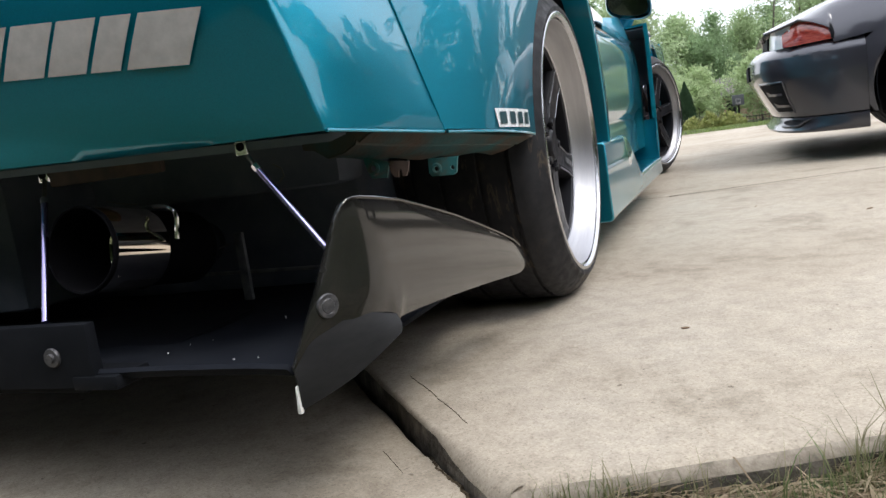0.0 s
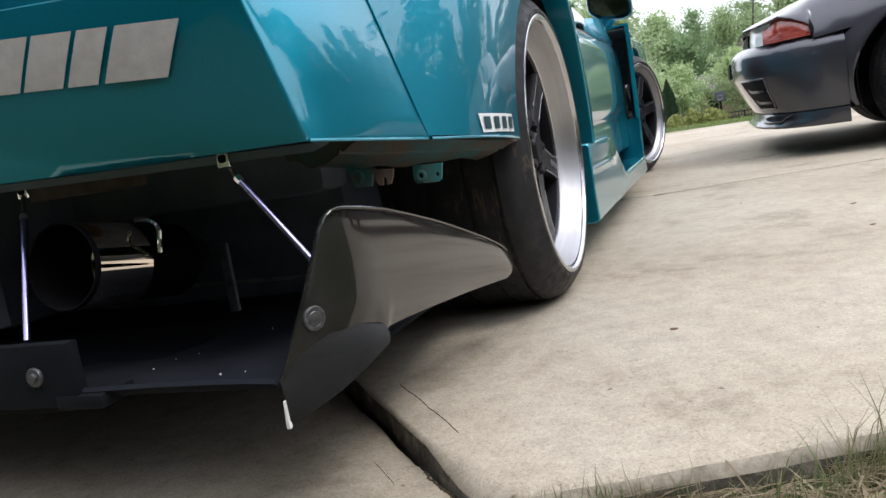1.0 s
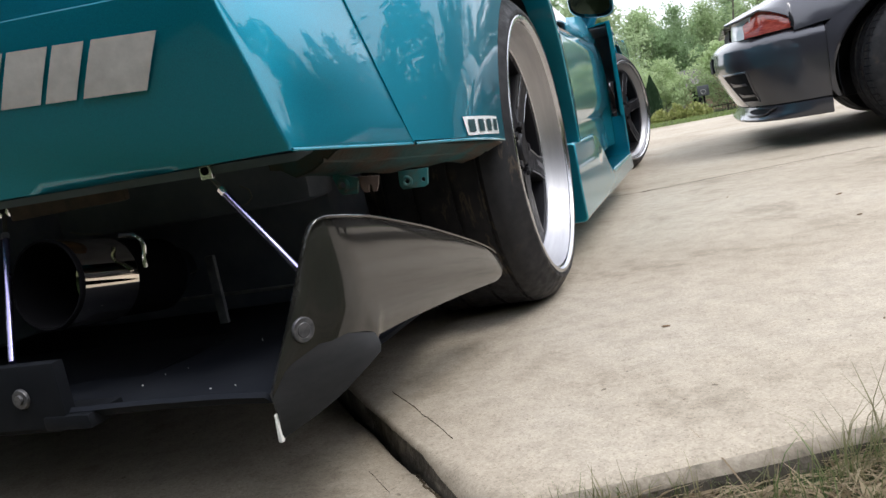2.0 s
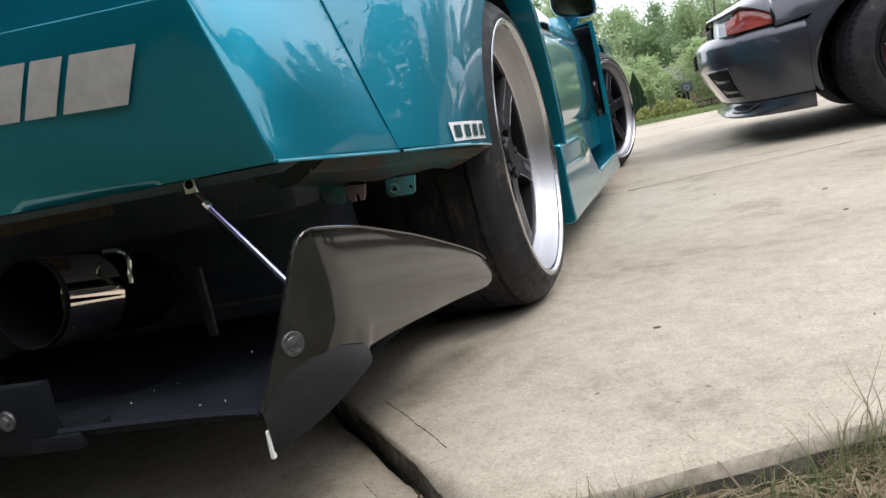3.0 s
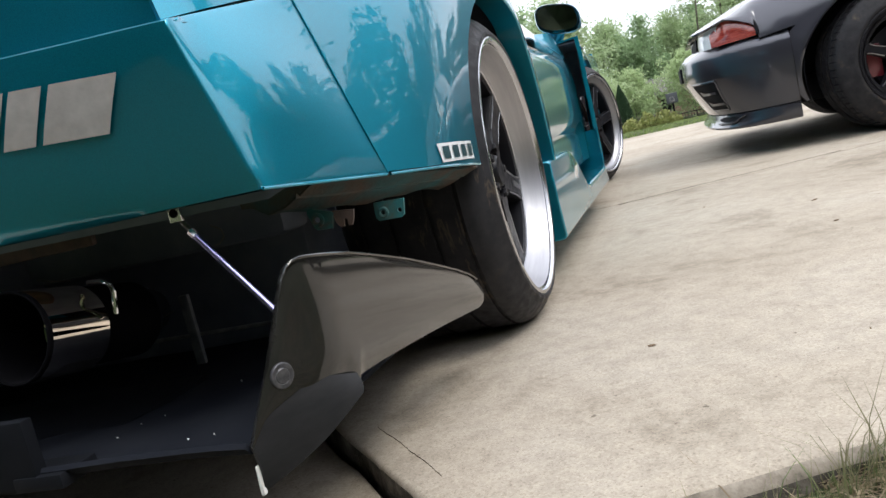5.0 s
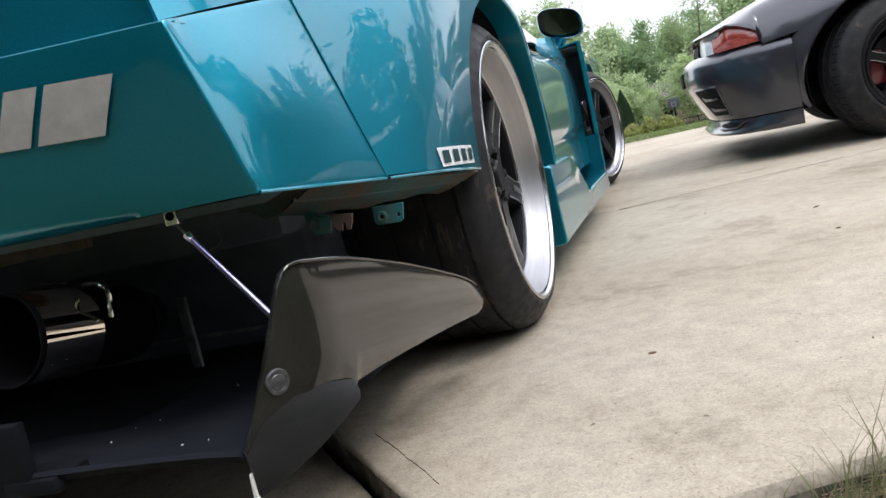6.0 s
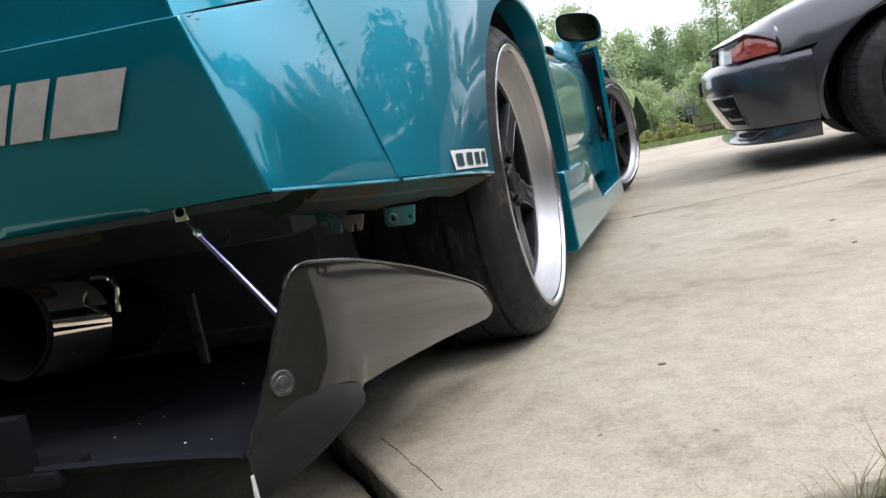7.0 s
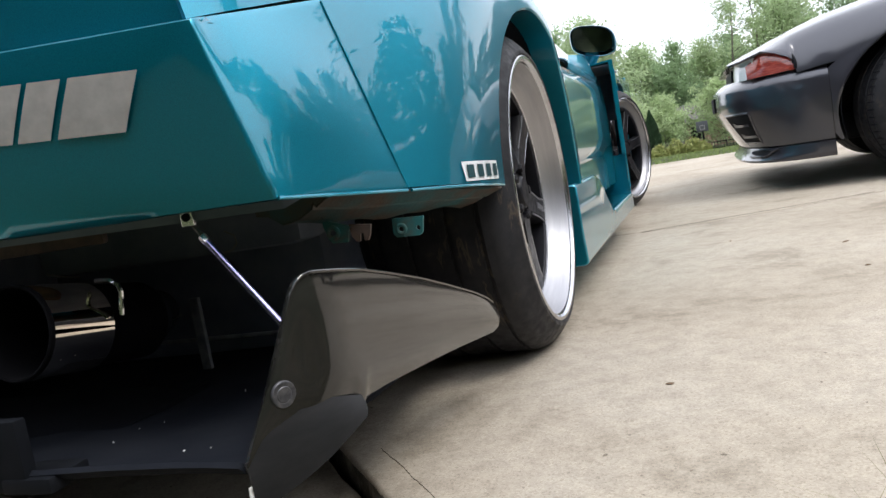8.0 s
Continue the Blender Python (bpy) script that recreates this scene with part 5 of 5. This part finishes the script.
for flip in (False, True):
    bm = bmesh.new()
    grid(bm, [[mirrored(p) if flip else p for p in row] for row in rows])
    ob = part("end_plate", bm, GLOSSBLACK, teal_car, "scuffed gloss-black curved diffuser end plate", smooth=60, away=(XC, -0.8, 0.2))
    solid(ob, 0.006, -1.0)
    bm = bmesh.new()
    grid(bm, [[mirrored(p) if flip else p for p in row] for row in flange_rows])
    solid(part("flange", bm, FLANGE, ob, "scraped black lower flange", smooth=60, away=(XC, -0.8, 0.2)), 0.005, -1.0)
    bm = bmesh.new()
    tube(bm, [mirrored(r[-1] + Vector((0.002, 0, 0.0005))) if flip else r[-1] + Vector((0.002, 0, 0.0005)) for r in rows[7:47]], 0.0016, 8)
    part("edge_bead", bm, GLOSSBLACK, ob, "glossy rolled top edge")
    if not flip:
        fin = ob
# chipped rear foot showing bare resin
bm = bmesh.new()
for i in range(5):
    p = plate_at(-0.0005, 0.107 + i * 0.0055, -0.001)
    box(bm, (p.x - 0.0022 + 0.0003 * i, p.y - 0.0026, p.z - 0.003), (p.x + 0.0022 - 0.0004 * i, p.y + 0.003, p.z + 0.004), 0.0010)
part("chipped_edge", bm, CHIPPED, fin, "chipped white edge")
bm = bmesh.new()
p = plate_at(0.0445, 0.2035, 0.0192)
m = Matrix.Translation(p) @ Matrix.Rotation(math.atan2(-END_DIR.x, END_DIR.y) - 0.35, 4, "Z") @ Matrix.Rotation(radians(3), 4, "Y")
lathe(bm, [(0.0, 0.0016), (0.0072, 0.0015), (0.0080, 0.0008), (0.0086, 0.0012), (0.0122, 0.0011), (0.0130, 0.0003), (0.0130, -0.008)], 28, m)
part("bolt", bm, BOLT, fin, "dull round-headed bolt and washer")


def stay(a, b, c):
    """A stay rod: bracket at a, thin end to b, anodised tube on to c."""
    bm = bmesh.new()
    tube(bm, [b, c], 0.0041, 12)
    rod = part("stay_rod", bm, ROD, teal_car, "violet anodised stay rod")
    bm = bmesh.new()
    tube(bm, [a, b], 0.0028, 8)
    part("threaded_end", bm, STEEL, rod)
    bm = bmesh.new()
    tube(bm, [Vector(b).lerp(Vector(c), -0.03), Vector(b).lerp(Vector(c), 0.02)], 0.0050, 6)
    part("lock_nut", bm, CHROME, rod)
    bm = bmesh.new()
    x, y, z = a
    box(bm, (x - 0.008, y - 0.003, z - 0.008), (x + 0.008, y + 0.003, z + 0.022), 0.001)
    clevis = part("clevis", bm, CHROME, rod, "small bright steel clevis")
    bm = bmesh.new()
    lathe(bm, [(0.0, 0.004), (0.0035, 0.004), (0.005, 0.002), (0.005, 0.0)], 12, Matrix.Translation((x, y - 0.003, z + 0.002)) @ Matrix.Rotation(radians(-90), 4, "Z"))
    part("pin", bm, MATTBLACK, rod)


stay((-0.235, -0.850, 0.376), (-0.219, -0.850, 0.351), (-0.118, -0.852, 0.213))
stay((-0.551, -0.850, 0.378), (-0.541, -0.868, 0.345), (-0.473, -0.965, 0.205))

# exhaust and underbody
YAX = Matrix.Rotation(radians(-90), 4, "Z")
PIPE = Matrix.Translation((-0.463, -0.90, 0.280)) @ Matrix.Rotation(radians(-9.5), 4, "X")      # the tip points up to the rear
bm = bmesh.new()
lathe(bm, [(0.0530, -0.06), (0.0530, -0.002), (0.0545, 0.0), (0.056, -0.002), (0.056, -0.098), (0.050, -0.102), (0.046, -0.13)], 48, PIPE @ YAX)
tip = part("exhaust_tip", bm, TITAN, teal_car, "polished round exhaust tip")
bm = bmesh.new()
lathe(bm, [(0.0563, -0.005), (0.0563, 0.0012), (0.0548, 0.0024), (0.0526, 0.0012), (0.0526, -0.20), (0.0, -0.20)], 40, PIPE @ Matrix.Translation((0, 0.001, 0)) @ YAX)
part("bore", bm, BORE_BLACK, tip, "black bore")
bm = bmesh.new()
lathe(bm, [(0.046, 0.0), (0.050, -0.01), (0.050, -0.03), (0.046, -0.05), (0.040, -0.12), (0.0, -0.125)], 40, PIPE @ Matrix.Translation((0, 0.105, 0)) @ YAX)
part("exhaust_collar", bm, UNDERTRAY, teal_car, "dark steel collar of the exhaust")
bm = bmesh.new()
tube(bm, [(-0.463, -0.70, 0.247), (-0.50, -0.62, 0.240), (-0.60, -0.55, 0.240), (-0.80, -0.53, 0.250)], 0.036, 16)
part("exhaust_pipe", bm, UNDERTRAY, teal_car, "dark steel exhaust pipe")
bm = bmesh.new()
tube(bm, [(-0.425, -0.80, 0.318), (-0.404, -0.80, 0.3165), (-0.393, -0.80, 0.309), (-0.391, -0.80, 0.300), (-0.397, -0.80, 0.272)], 0.0032, 8)
part("hanger", bm, CHROME, teal_car, "bent steel exhaust hanger")
for wire_pts, width in (([(-0.552, -0.75, 0.331), (-0.525, -0.75, 0.325), (-0.498, -0.75, 0.321)], 0.0011), ([(-0.262, -0.75, 0.352), (-0.249, -0.75, 0.345), (-0.247, -0.75, 0.335), (-0.256, -0.75, 0.327), (-0.266, -0.75, 0.326)], 0.0009),
                        ([(-0.452, -0.68, 0.232), (-0.430, -0.68, 0.236), (-0.405, -0.68, 0.243)], 0.0009)):
    bm = bmesh.new()
    tube(bm, wire_pts, width, 6)
    part("wire", bm, STEEL, teal_car, "thin steel wire")
bm = bmesh.new()
tube(bm, [(-0.675, -0.50, 0.170), (-0.30, -0.50, 0.166)], 0.0032, 8)
part("cross_rod", bm, GALVANISED, teal_car, "thin steel cross rod")
bm = bmesh.new()
box(bm, (-0.517, -0.515, 0.12), (-0.500, -0.507, 0.24), 0.001)
part("strap", bm, GALVANISED, teal_car, "narrow steel strap")
bm = bmesh.new()
box(bm, (-1.40, -0.36, 0.109), (-0.34, 3.2, 0.34), 0.008)
part("floor_pan", bm, LIFTBLACK, teal_car, "black underbody")
bm = bmesh.new()
box(bm, (-1.42, -0.46, 0.30), (-0.32, -0.36, 0.62), 0.02)
part("rear_bulkhead", bm, LIFTBLACK, teal_car)
bm = bmesh.new()
grid(bm, [[(-0.24, -0.84, 0.40), (-0.24, -0.46, 0.40)], [(-1.50, -0.84, 0.40), (-1.50, -0.46, 0.40)]])
solid(part("boot_floor", bm, LIFTBLACK, teal_car), 0.02)
# added box that keeps the bright far rim out of sight
bm = bmesh.new()
box(bm, (-1.43, -0.66, 0.15), (-0.86, -0.42, 0.40), 0.03)
part("fuel_tank", bm, LIFTBLACK, teal_car, "dark box added to hide the far wheel")
bm = bmesh.new()
tube(bm, [(-0.55, -0.02, RC), (-0.25, -0.01, RC)], 0.03, 12)
part("drive_shaft", bm, STEEL, teal_car)

# rolled lower lips, which catch the sky
for flip in (False, True):
    lines = [[(side_plane(y, z) + 0.0005, y, z) for y, z in [(lerp(-0.869, seam_y(0.362) - 0.003, i / 12), lerp(0.3822, 0.3625, i / 12)) for i in range(13)]],
             [(rear_side(y, z) + 0.0005, y, z) for y, z in [(lerp(-0.650, -0.372, i / 10), lerp(0.3618, 0.3385, i / 10)) for i in range(11)]]]
    lines.append([(side_plane(y, z) + 0.0008, y, z) for y, z in [(seam_y(z) + 0.0006, z) for z in [lerp(0.364, 0.606, i / 12) for i in range(13)]]])
    for line in lines:
        bm = bmesh.new()
        tube(bm, [mirrored(p) if flip else p for p in line], 0.0016 if line is lines[2] else 0.0022, 8)
        part("rolled_edge", bm, TEAL, teal_car)

# ---- the grey coupe ----
# built lengthways along its own y axis, front axle at y = 0, then turned across the driveway
grey_car = thing("coupe", "dark gunmetal two-door coupe parked across the driveway", "car", pose(1.215, 2.99, 0, 0, 0, 90))
GW = 0.868
PLAN = [(0.0, 0.830), (0.20, 0.828), (0.40, 0.815), (0.55, 0.790), (0.66, 0.755), (0.74, 0.705), (0.80, 0.625), (0.840, 0.53), (0.860, 0.43), (0.866, 0.371)]


def nose(name, levels, material, label="", thickness=0.006):
    """A band round the nose; levels: height, step in the front, step at the side."""
    bm = bmesh.new()
    cols = []
    for s in (-1, 1):
        part_cols = []
        for x, y in (reversed(PLAN) if s < 0 else PLAN[1:]):
            f = smooth01((y - 0.42) / 0.36)
            part_cols.append([(s * (x + side * (1 - f) * 1.0 + side * f * 0.6 * (x / GW)), y + front * f, z) for z, front, side in levels])
        cols += part_cols
    grid(bm, cols)
    ob = part(name, bm, material, grey_car, label, fix=False, smooth=45)
    return solid(ob, thickness, 1.0)


nose("front_bumper", [(0.208, -0.118, -0.0065), (0.230, -0.104, -0.0055), (0.30, -0.062, -0.002), (0.375, -0.022, 0.001), (0.388, -0.012, 0.0015), (0.43, -0.010, 0.0015), (0.470, -0.012, 0.000), (0.480, -0.014, -0.002),
                      (0.488, -0.019, -0.006), (0.500, -0.031, -0.016), (0.513, -0.045, -0.028), (0.520, -0.060, -0.038), (0.523, -0.10, -0.055)], GREYPAINT, "gunmetal front bumper with corner vents")
nose("front_lip", [(0.205, -0.126, -0.010), (0.200, -0.114, 0.004), (0.178, -0.112, 0.005), (0.160, -0.100, 0.004), (0.144, -0.086, 0.003), (0.134, -0.090, -0.006), (0.138, -0.15, -0.05)], GREYPAINT, "gunmetal front lip spoiler")
# bonnet and wings in one sweep
HALF = [(-0.8, 0.868), (0.332, 0.866), (0.43, 0.860), (0.53, 0.840), (0.625, 0.80), (0.705, 0.74), (0.755, 0.66)]
CROWN = [(-0.75, 0.90), (-0.55, 0.89), (-0.2, 0.852), (0.13, 0.812), (0.34, 0.770), (0.54, 0.704), (0.72, 0.634), (0.76, 0.612)]
SHOULDER = [(-0.75, 0.83), (-0.2, 0.780), (0.13, 0.742), (0.34, 0.705), (0.50, 0.668), (0.62, 0.635), (0.72, 0.612), (0.76, 0.604)]
bm = bmesh.new()
rows = []
for y in (0.755, 0.735, 0.70, 0.66, 0.62, 0.57, 0.52, 0.502, 0.487, 0.46, 0.40, 0.335, 0.24, 0.12, 0.0, -0.15, -0.35, -0.55, -0.75):
    w, hc, hs = curve(HALF, y) - 0.006, curve(CROWN, y), curve(SHOULDER, y)
    zl = curve([(-0.8, 0.655), (0.0, 0.655), (0.335, 0.527), (0.487, 0.509), (0.502, 0.570), (0.54, 0.600), (0.62, 0.628), (0.70, 0.606), (0.76, 0.598)], y)
    zl = min(zl, hs - 0.004)
    prof = [(w, zl), (w - 0.004, lerp(zl, hs, 0.18)), (w - 0.020, lerp(zl, hs, 0.45)), (w - 0.052, lerp(zl, hs, 0.78)), (w - 0.088, hs), (w - 0.13, lerp(hs, hc, 0.22)), (w * 0.74, lerp(hs, hc, 0.50)), (w * 0.66, lerp(hs, hc, 0.62)), (w * 0.60, lerp(hs, hc, 0.74)), (w * 0.35, lerp(hs, hc, 0.93)), (0, hc)]
    rows.append([(-a, y, z) for a, z in prof] + [(a, y, z) for a, z in prof[-2::-1]])
grid(bm, rows)
solid(part("bonnet", bm, GREYPAINT, grey_car, "gunmetal bonnet and wing tops", away=(0, 0.2, 0.3)), 0.01)


def grey_side(y, z):
    r = math.hypot(y, z - 0.305)
    base = GW - 0.002 - 0.10 * max(0.0, z - 0.45) - 0.9 * max(0.0, z - 0.62) ** 2 - 0.05 * max(0.0, 0.36 - z)
    return base + 0.010 * (1 - smooth01((r - 0.32) / 0.10))


def grey_panel(name, rows, label="", material=GREYPAINT):
    for s in (-1, 1):
        bm = bmesh.new()
        grid(bm, [[(s * p[0], p[1], p[2]) for p in row] for row in rows])
        ob = part(name, bm, material, grey_car, label, fix=False, smooth=45)
        solid(ob, 0.008, 1.0 if s < 0 else -1.0)


def grey_arch(cy, y0, y1):
    cols = []
    # the front arch is the wider one, set a little behind the axle line
    o, rr = (-0.028, 0.346) if cy == 0 else (cy, 0.322)
    for i in range(41):
        a = lerp(radians(196), radians(-16), i / 40)
        c, s = math.cos(a), math.sin(a)
        rr = 0.346 + 0.042 * smooth01((0.85 - s) / 0.9) * smooth01(c / 0.4) if cy == 0 else 0.322
        top = 0.66 if cy == 0 else 0.80
        reach = min([(y1 - o) / c if c > 1e-6 else 9, (y0 - o) / c if c < -1e-6 else 9, (top - 0.305) / (s + (0.36 * max(0.0, c) if cy == 0 else 0)) if s > 1e-6 else 9, (0.20 - 0.305) / s if s < -1e-6 else 9])
        x = grey_side(0.33, 0.305 + rr * s)
        col = [(x - 0.03, o + rr * c, 0.305 + rr * s), (x - 0.002, o + (rr - 0.002) * c, 0.305 + (rr - 0.002) * s)]
        for j in range(9):
            q = lerp(rr + 0.001, max(rr + 0.003, reach), (j / 8) ** 1.2)
            y, z = o + q * c, 0.305 + q * s
            col.append((grey_side(y - cy, z), y, z))
        cols.append(col)
    return cols


grey_panel("front_wing", grey_arch(0.0, -0.55, 0.370), "gunmetal front wing round the wheel")
grey_panel("rear_wing", grey_arch(-2.615, -3.55, -1.95), "gunmetal rear wing")
grey_panel("door", [[(grey_side(9, z), y, z) for z in (0.20, 0.3, 0.4, 0.5, 0.6, 0.7, 0.8)] for y in [lerp(-0.553, -1.947, i / 10) for i in range(11)]], "gunmetal door")
# lamps: clear front lens, amber corner lens
for s in (-1, 1):
    bm = bmesh.new()
    rows = []
    for i in range(11):
        y = lerp(0.684, 0.498, i / 10)
        x = curve([(0.49, 0.850), (0.53, 0.840), (0.625, 0.80), (0.705, 0.74)], y)
        lo, hi = lerp(0.518, 0.524, i / 10), curve([(0.498, 0.578), (0.51, 0.594), (0.62, 0.624), (0.684, 0.575)], y)
        rows.append([(s * (x - 0.018 - 0.022 * f * f), y - 0.004, lerp(lo, hi, f)) for f in (0, 0.25, 0.5, 0.75, 1.0)])
    grid(bm, rows)
    lamp = part("corner_lamp", bm, AMBER, grey_car, "amber-red wraparound corner lamp", fix=False)
    solid(lamp, 0.012, 0.0, 0.002)
    bm = bmesh.new()
    tube(bm, [(s * 0.846, 0.494, 0.528), (s * 0.845, 0.491, 0.545), (s * 0.838, 0.493, 0.566), (s * 0.824, 0.500, 0.588)], 0.007, 8)
    part("lamp_gasket", bm, MATTBLACK, lamp)
    bm = bmesh.new()
    rows = []
    for i in range(13):
        t = i / 12
        x = lerp(0.748, 0.36, t)
        y = curve([(0.36, 0.738), (0.50, 0.750), (0.55, 0.750), (0.66, 0.730), (0.74, 0.690), (0.77, 0.655)], x)
        rows.append([(s * x, y - 0.026 - 0.010 * f * f, lerp(0.518, curve([(0.36, 0.612), (0.74, 0.606), (0.77, 0.618)], x), f)) for f in (0, 0.35, 0.7, 1.0)])
    grid(bm, rows)
    head = part("headlight", bm, LENS, grey_car, "clear headlight lens", fix=False)
    solid(head, 0.010, 0.0, 0.002)
    # black patches stand for the shaded corner vent, with two hooked blades, and lip duct
    def nose_skin(x, z, lift=0.0):
        y = curve([(0.40, 0.815), (0.5, 0.802), (0.55, 0.790), (0.66, 0.755), (0.74, 0.705), (0.80, 0.625)], x)
        f = smooth01((y - 0.42) / 0.36)
        return Vector((s * (x + 0.003 + lift * 0.5), y + curve([(0.134, -0.088), (0.16, -0.10), (0.178, -0.112), (0.208, -0.116), (0.23, -0.104), (0.30, -0.062), (0.375, -0.022)], z) * f + lift, z))

    bm = bmesh.new()
    grid(bm, [[nose_skin(lerp(0.50, lerp(0.680, 0.726, v / 5), u / 6), lerp(0.236, 0.366, v / 5), 0.0035) for v in range(6)] for u in range(7)])
    vent = part("vent", bm, MATTBLACK, grey_car, "black patch for the corner vent's shaded opening", fix=False)
    solid(vent, 0.010, 0.0)
    bm = bmesh.new()
    ring = [nose_skin(lerp(0.50, 0.730, t / 6), 0.372, 0.004) for t in range(7)] + [nose_skin(lerp(0.728, 0.683, t / 6), lerp(0.364, 0.238, t / 6), 0.004) for t in range(7)] + [nose_skin(lerp(0.679, 0.50, t / 6), 0.231, 0.004) for t in range(7)]
    tube(bm, ring, 0.006, 8)
    part("vent_frame", bm, GREYPAINT, vent, "gunmetal vent surround")
    for z in (0.318, 0.262):
        bm = bmesh.new()
        grid(bm, [[nose_skin(lerp(0.55, 0.692, u / 6), z + 0.004 + 0.012 * max(0.0, 1 - u / 1.5), d) for d in (0.004, 0.013)] + [nose_skin(lerp(0.55, 0.692, u / 6), z - 0.008, d) for d in (0.015, 0.004)] for u in range(7)], True)
        part("vent_blade", bm, GREYPAINT, vent)
    bm = bmesh.new()
    grid(bm, [[nose_skin(lerp(0.54, 0.735, u / 8), 0.180 + (v - 1) * 0.013 * math.sin(math.pi * (0.12 + 0.76 * u / 8)), 0.006) for v in range(3)] for u in range(9)])
    solid(part("duct", bm, MATTBLACK, grey_car, "black patch for the brake duct's shaded opening", fix=False), 0.008, 0.0)
    bm = bmesh.new()
    tube(bm, [nose_skin(lerp(0.54, 0.765, u / 8), 0.164 + 0.030 * smooth01((u - 5.5) / 2.5), 0.006) for u in range(9)], [0.006] * 7 + [0.005, 0.003], 8)
    part("duct_lip", bm, GREYPAINT, grey_car)
bm = bmesh.new()
box(bm, (-0.27, 0.80, 0.395), (0.27, 0.826, 0.470), 0.006)
part("plate_mount", bm, MATTBLACK, grey_car, "black plate mount on the nose")
bm = bmesh.new()
grid(bm, [[(-0.345, 0.722, 0.525), (0.345, 0.722, 0.525)], [(-0.345, 0.716, 0.590), (0.345, 0.716, 0.590)]])
solid(part("grille", bm, MATTBLACK, grey_car, "black slot grille"), 0.01)
# cabin
bm = bmesh.new()
rows = []
for y, belt, cab in ((-0.70, 0.88, 0.02), (-1.0, 0.89, 0.20), (-1.35, 0.90, 0.38), (-1.75, 0.90, 0.42), (-2.25, 0.91, 0.40), (-2.75, 0.92, 0.16), (-3.0, 0.92, 0.02), (-3.45, 0.91, 0.0), (-3.62, 0.86, 0.0)):
    inset = 0.22 * cab / 0.42
    prof = [(0.855, belt - 0.16), (0.83, belt - 0.05), (0.80, belt), (0.79 - inset * 0.55, belt + cab * 0.55), (0.75 - inset, belt + cab * 0.93), (0.36, belt + cab + 0.012), (0, belt + cab + 0.02)]
    rows.append([(-a, y, z) for a, z in prof] + [(a, y, z) for a, z in prof[-2::-1]])
grid(bm, rows)
solid(part("cabin", bm, GREYPAINT, grey_car, "gunmetal roof and boot", away=(0, -2, 0.5)), 0.01)
for s in (-1, 1):
    bm = bmesh.new()
    grid(bm, [[(s * 0.806, y, 0.915) for y in (-0.98, -1.4, -1.9, -2.5)], [(s * 0.635, y, 1.255) for y in (-1.32, -1.5, -1.9, -2.2)]])
    solid(part("side_window", bm, GLASS_DARK, grey_car, "dark side window"), 0.006)
bm = bmesh.new()
grid(bm, [[(x, -0.72, 0.915) for x in (-0.70, 0, 0.70)], [(x, -1.36, 1.302) for x in (-0.52, 0, 0.52)]])
solid(part("windscreen", bm, GLASS_DARK, grey_car, "dark windscreen"), 0.006)
bm = bmesh.new()
rows = []
for z, y in ((0.86, -3.62), (0.70, -3.66), (0.50, -3.70), (0.30, -3.68), (0.22, -3.60)):
    rows.append([(0.84 * u / 6, y + 0.15 * abs(u / 6) ** 3, z) for u in range(-6, 7)])
grid(bm, rows)
solid(part("rear_bumper", bm, GREYPAINT, grey_car), 0.01)
bm = bmesh.new()
box(bm, (-0.80, -2.2, 0.19), (0.80, -0.42, 0.26), 0.02)
box(bm, (-0.62, -3.4, 0.20), (0.62, -2.2, 0.28), 0.02)
box(bm, (-0.60, -0.42, 0.18), (0.60, 0.66, 0.30), 0.02)
part("underbody", bm, MATTBLACK, grey_car, "black underbody")
for cy in (0.0, -2.615):
    for s in (-1, 1):
        bm = bmesh.new()
        grid(bm, [[(s * x, cy + (-0.028 if cy == 0 else 0) + 0.366 * math.cos(a), 0.305 + 0.366 * math.sin(a)) for x in (0.52, 0.845)] for a in [radians(-18 + i * 10.8) for i in range(21)]])
        solid(part("wheel_liner", bm, MATTBLACK, grey_car), 0.004)
        bm = bmesh.new()
        box(bm, (s * 0.50, cy - 0.33, 0.2), (s * 0.52, cy + 0.33, 0.62))
        part("inner_wall", bm, MATTBLACK, grey_car)
        base = Matrix.Translation((s * 0.838, cy - (0.068 if cy == 0 else 0), 0.300)) @ Matrix.Rotation(radians(19 if cy == 0 else 0), 4, "Z") @ Matrix.Diagonal((s, 1, 1, 1))
        w = wheel(grey_car, 0, 0, 0, 0.300, 0.212, 0.225, 0.03, 5, radians(20), base, label="dark five-spoke wheel with a red caliper", caliper=RED, rim_material=SATIN)
        if cy == 0 and s < 0:
            # tread blocks and faint tyre lettering
            for i in range(60):
                a = 2 * math.pi * i / 60
                bm = bmesh.new()
                box(bm, (-0.075, -0.0025, 0.2985), (-0.028, 0.0025, 0.3012), 0, base @ Matrix.Rotation(a, 4, "X"))
                part("tread_sipe", bm, MATTBLACK, w)
            for i in range(6):
                bm = bmesh.new()
                box(bm, (-0.010, -0.006, 0.246), (-0.0075, 0.006, 0.262), 0, base @ Matrix.Rotation(radians(32 + i * 4.2), 4, "X"))
                part("lettering_bar", bm, DECAL, w)
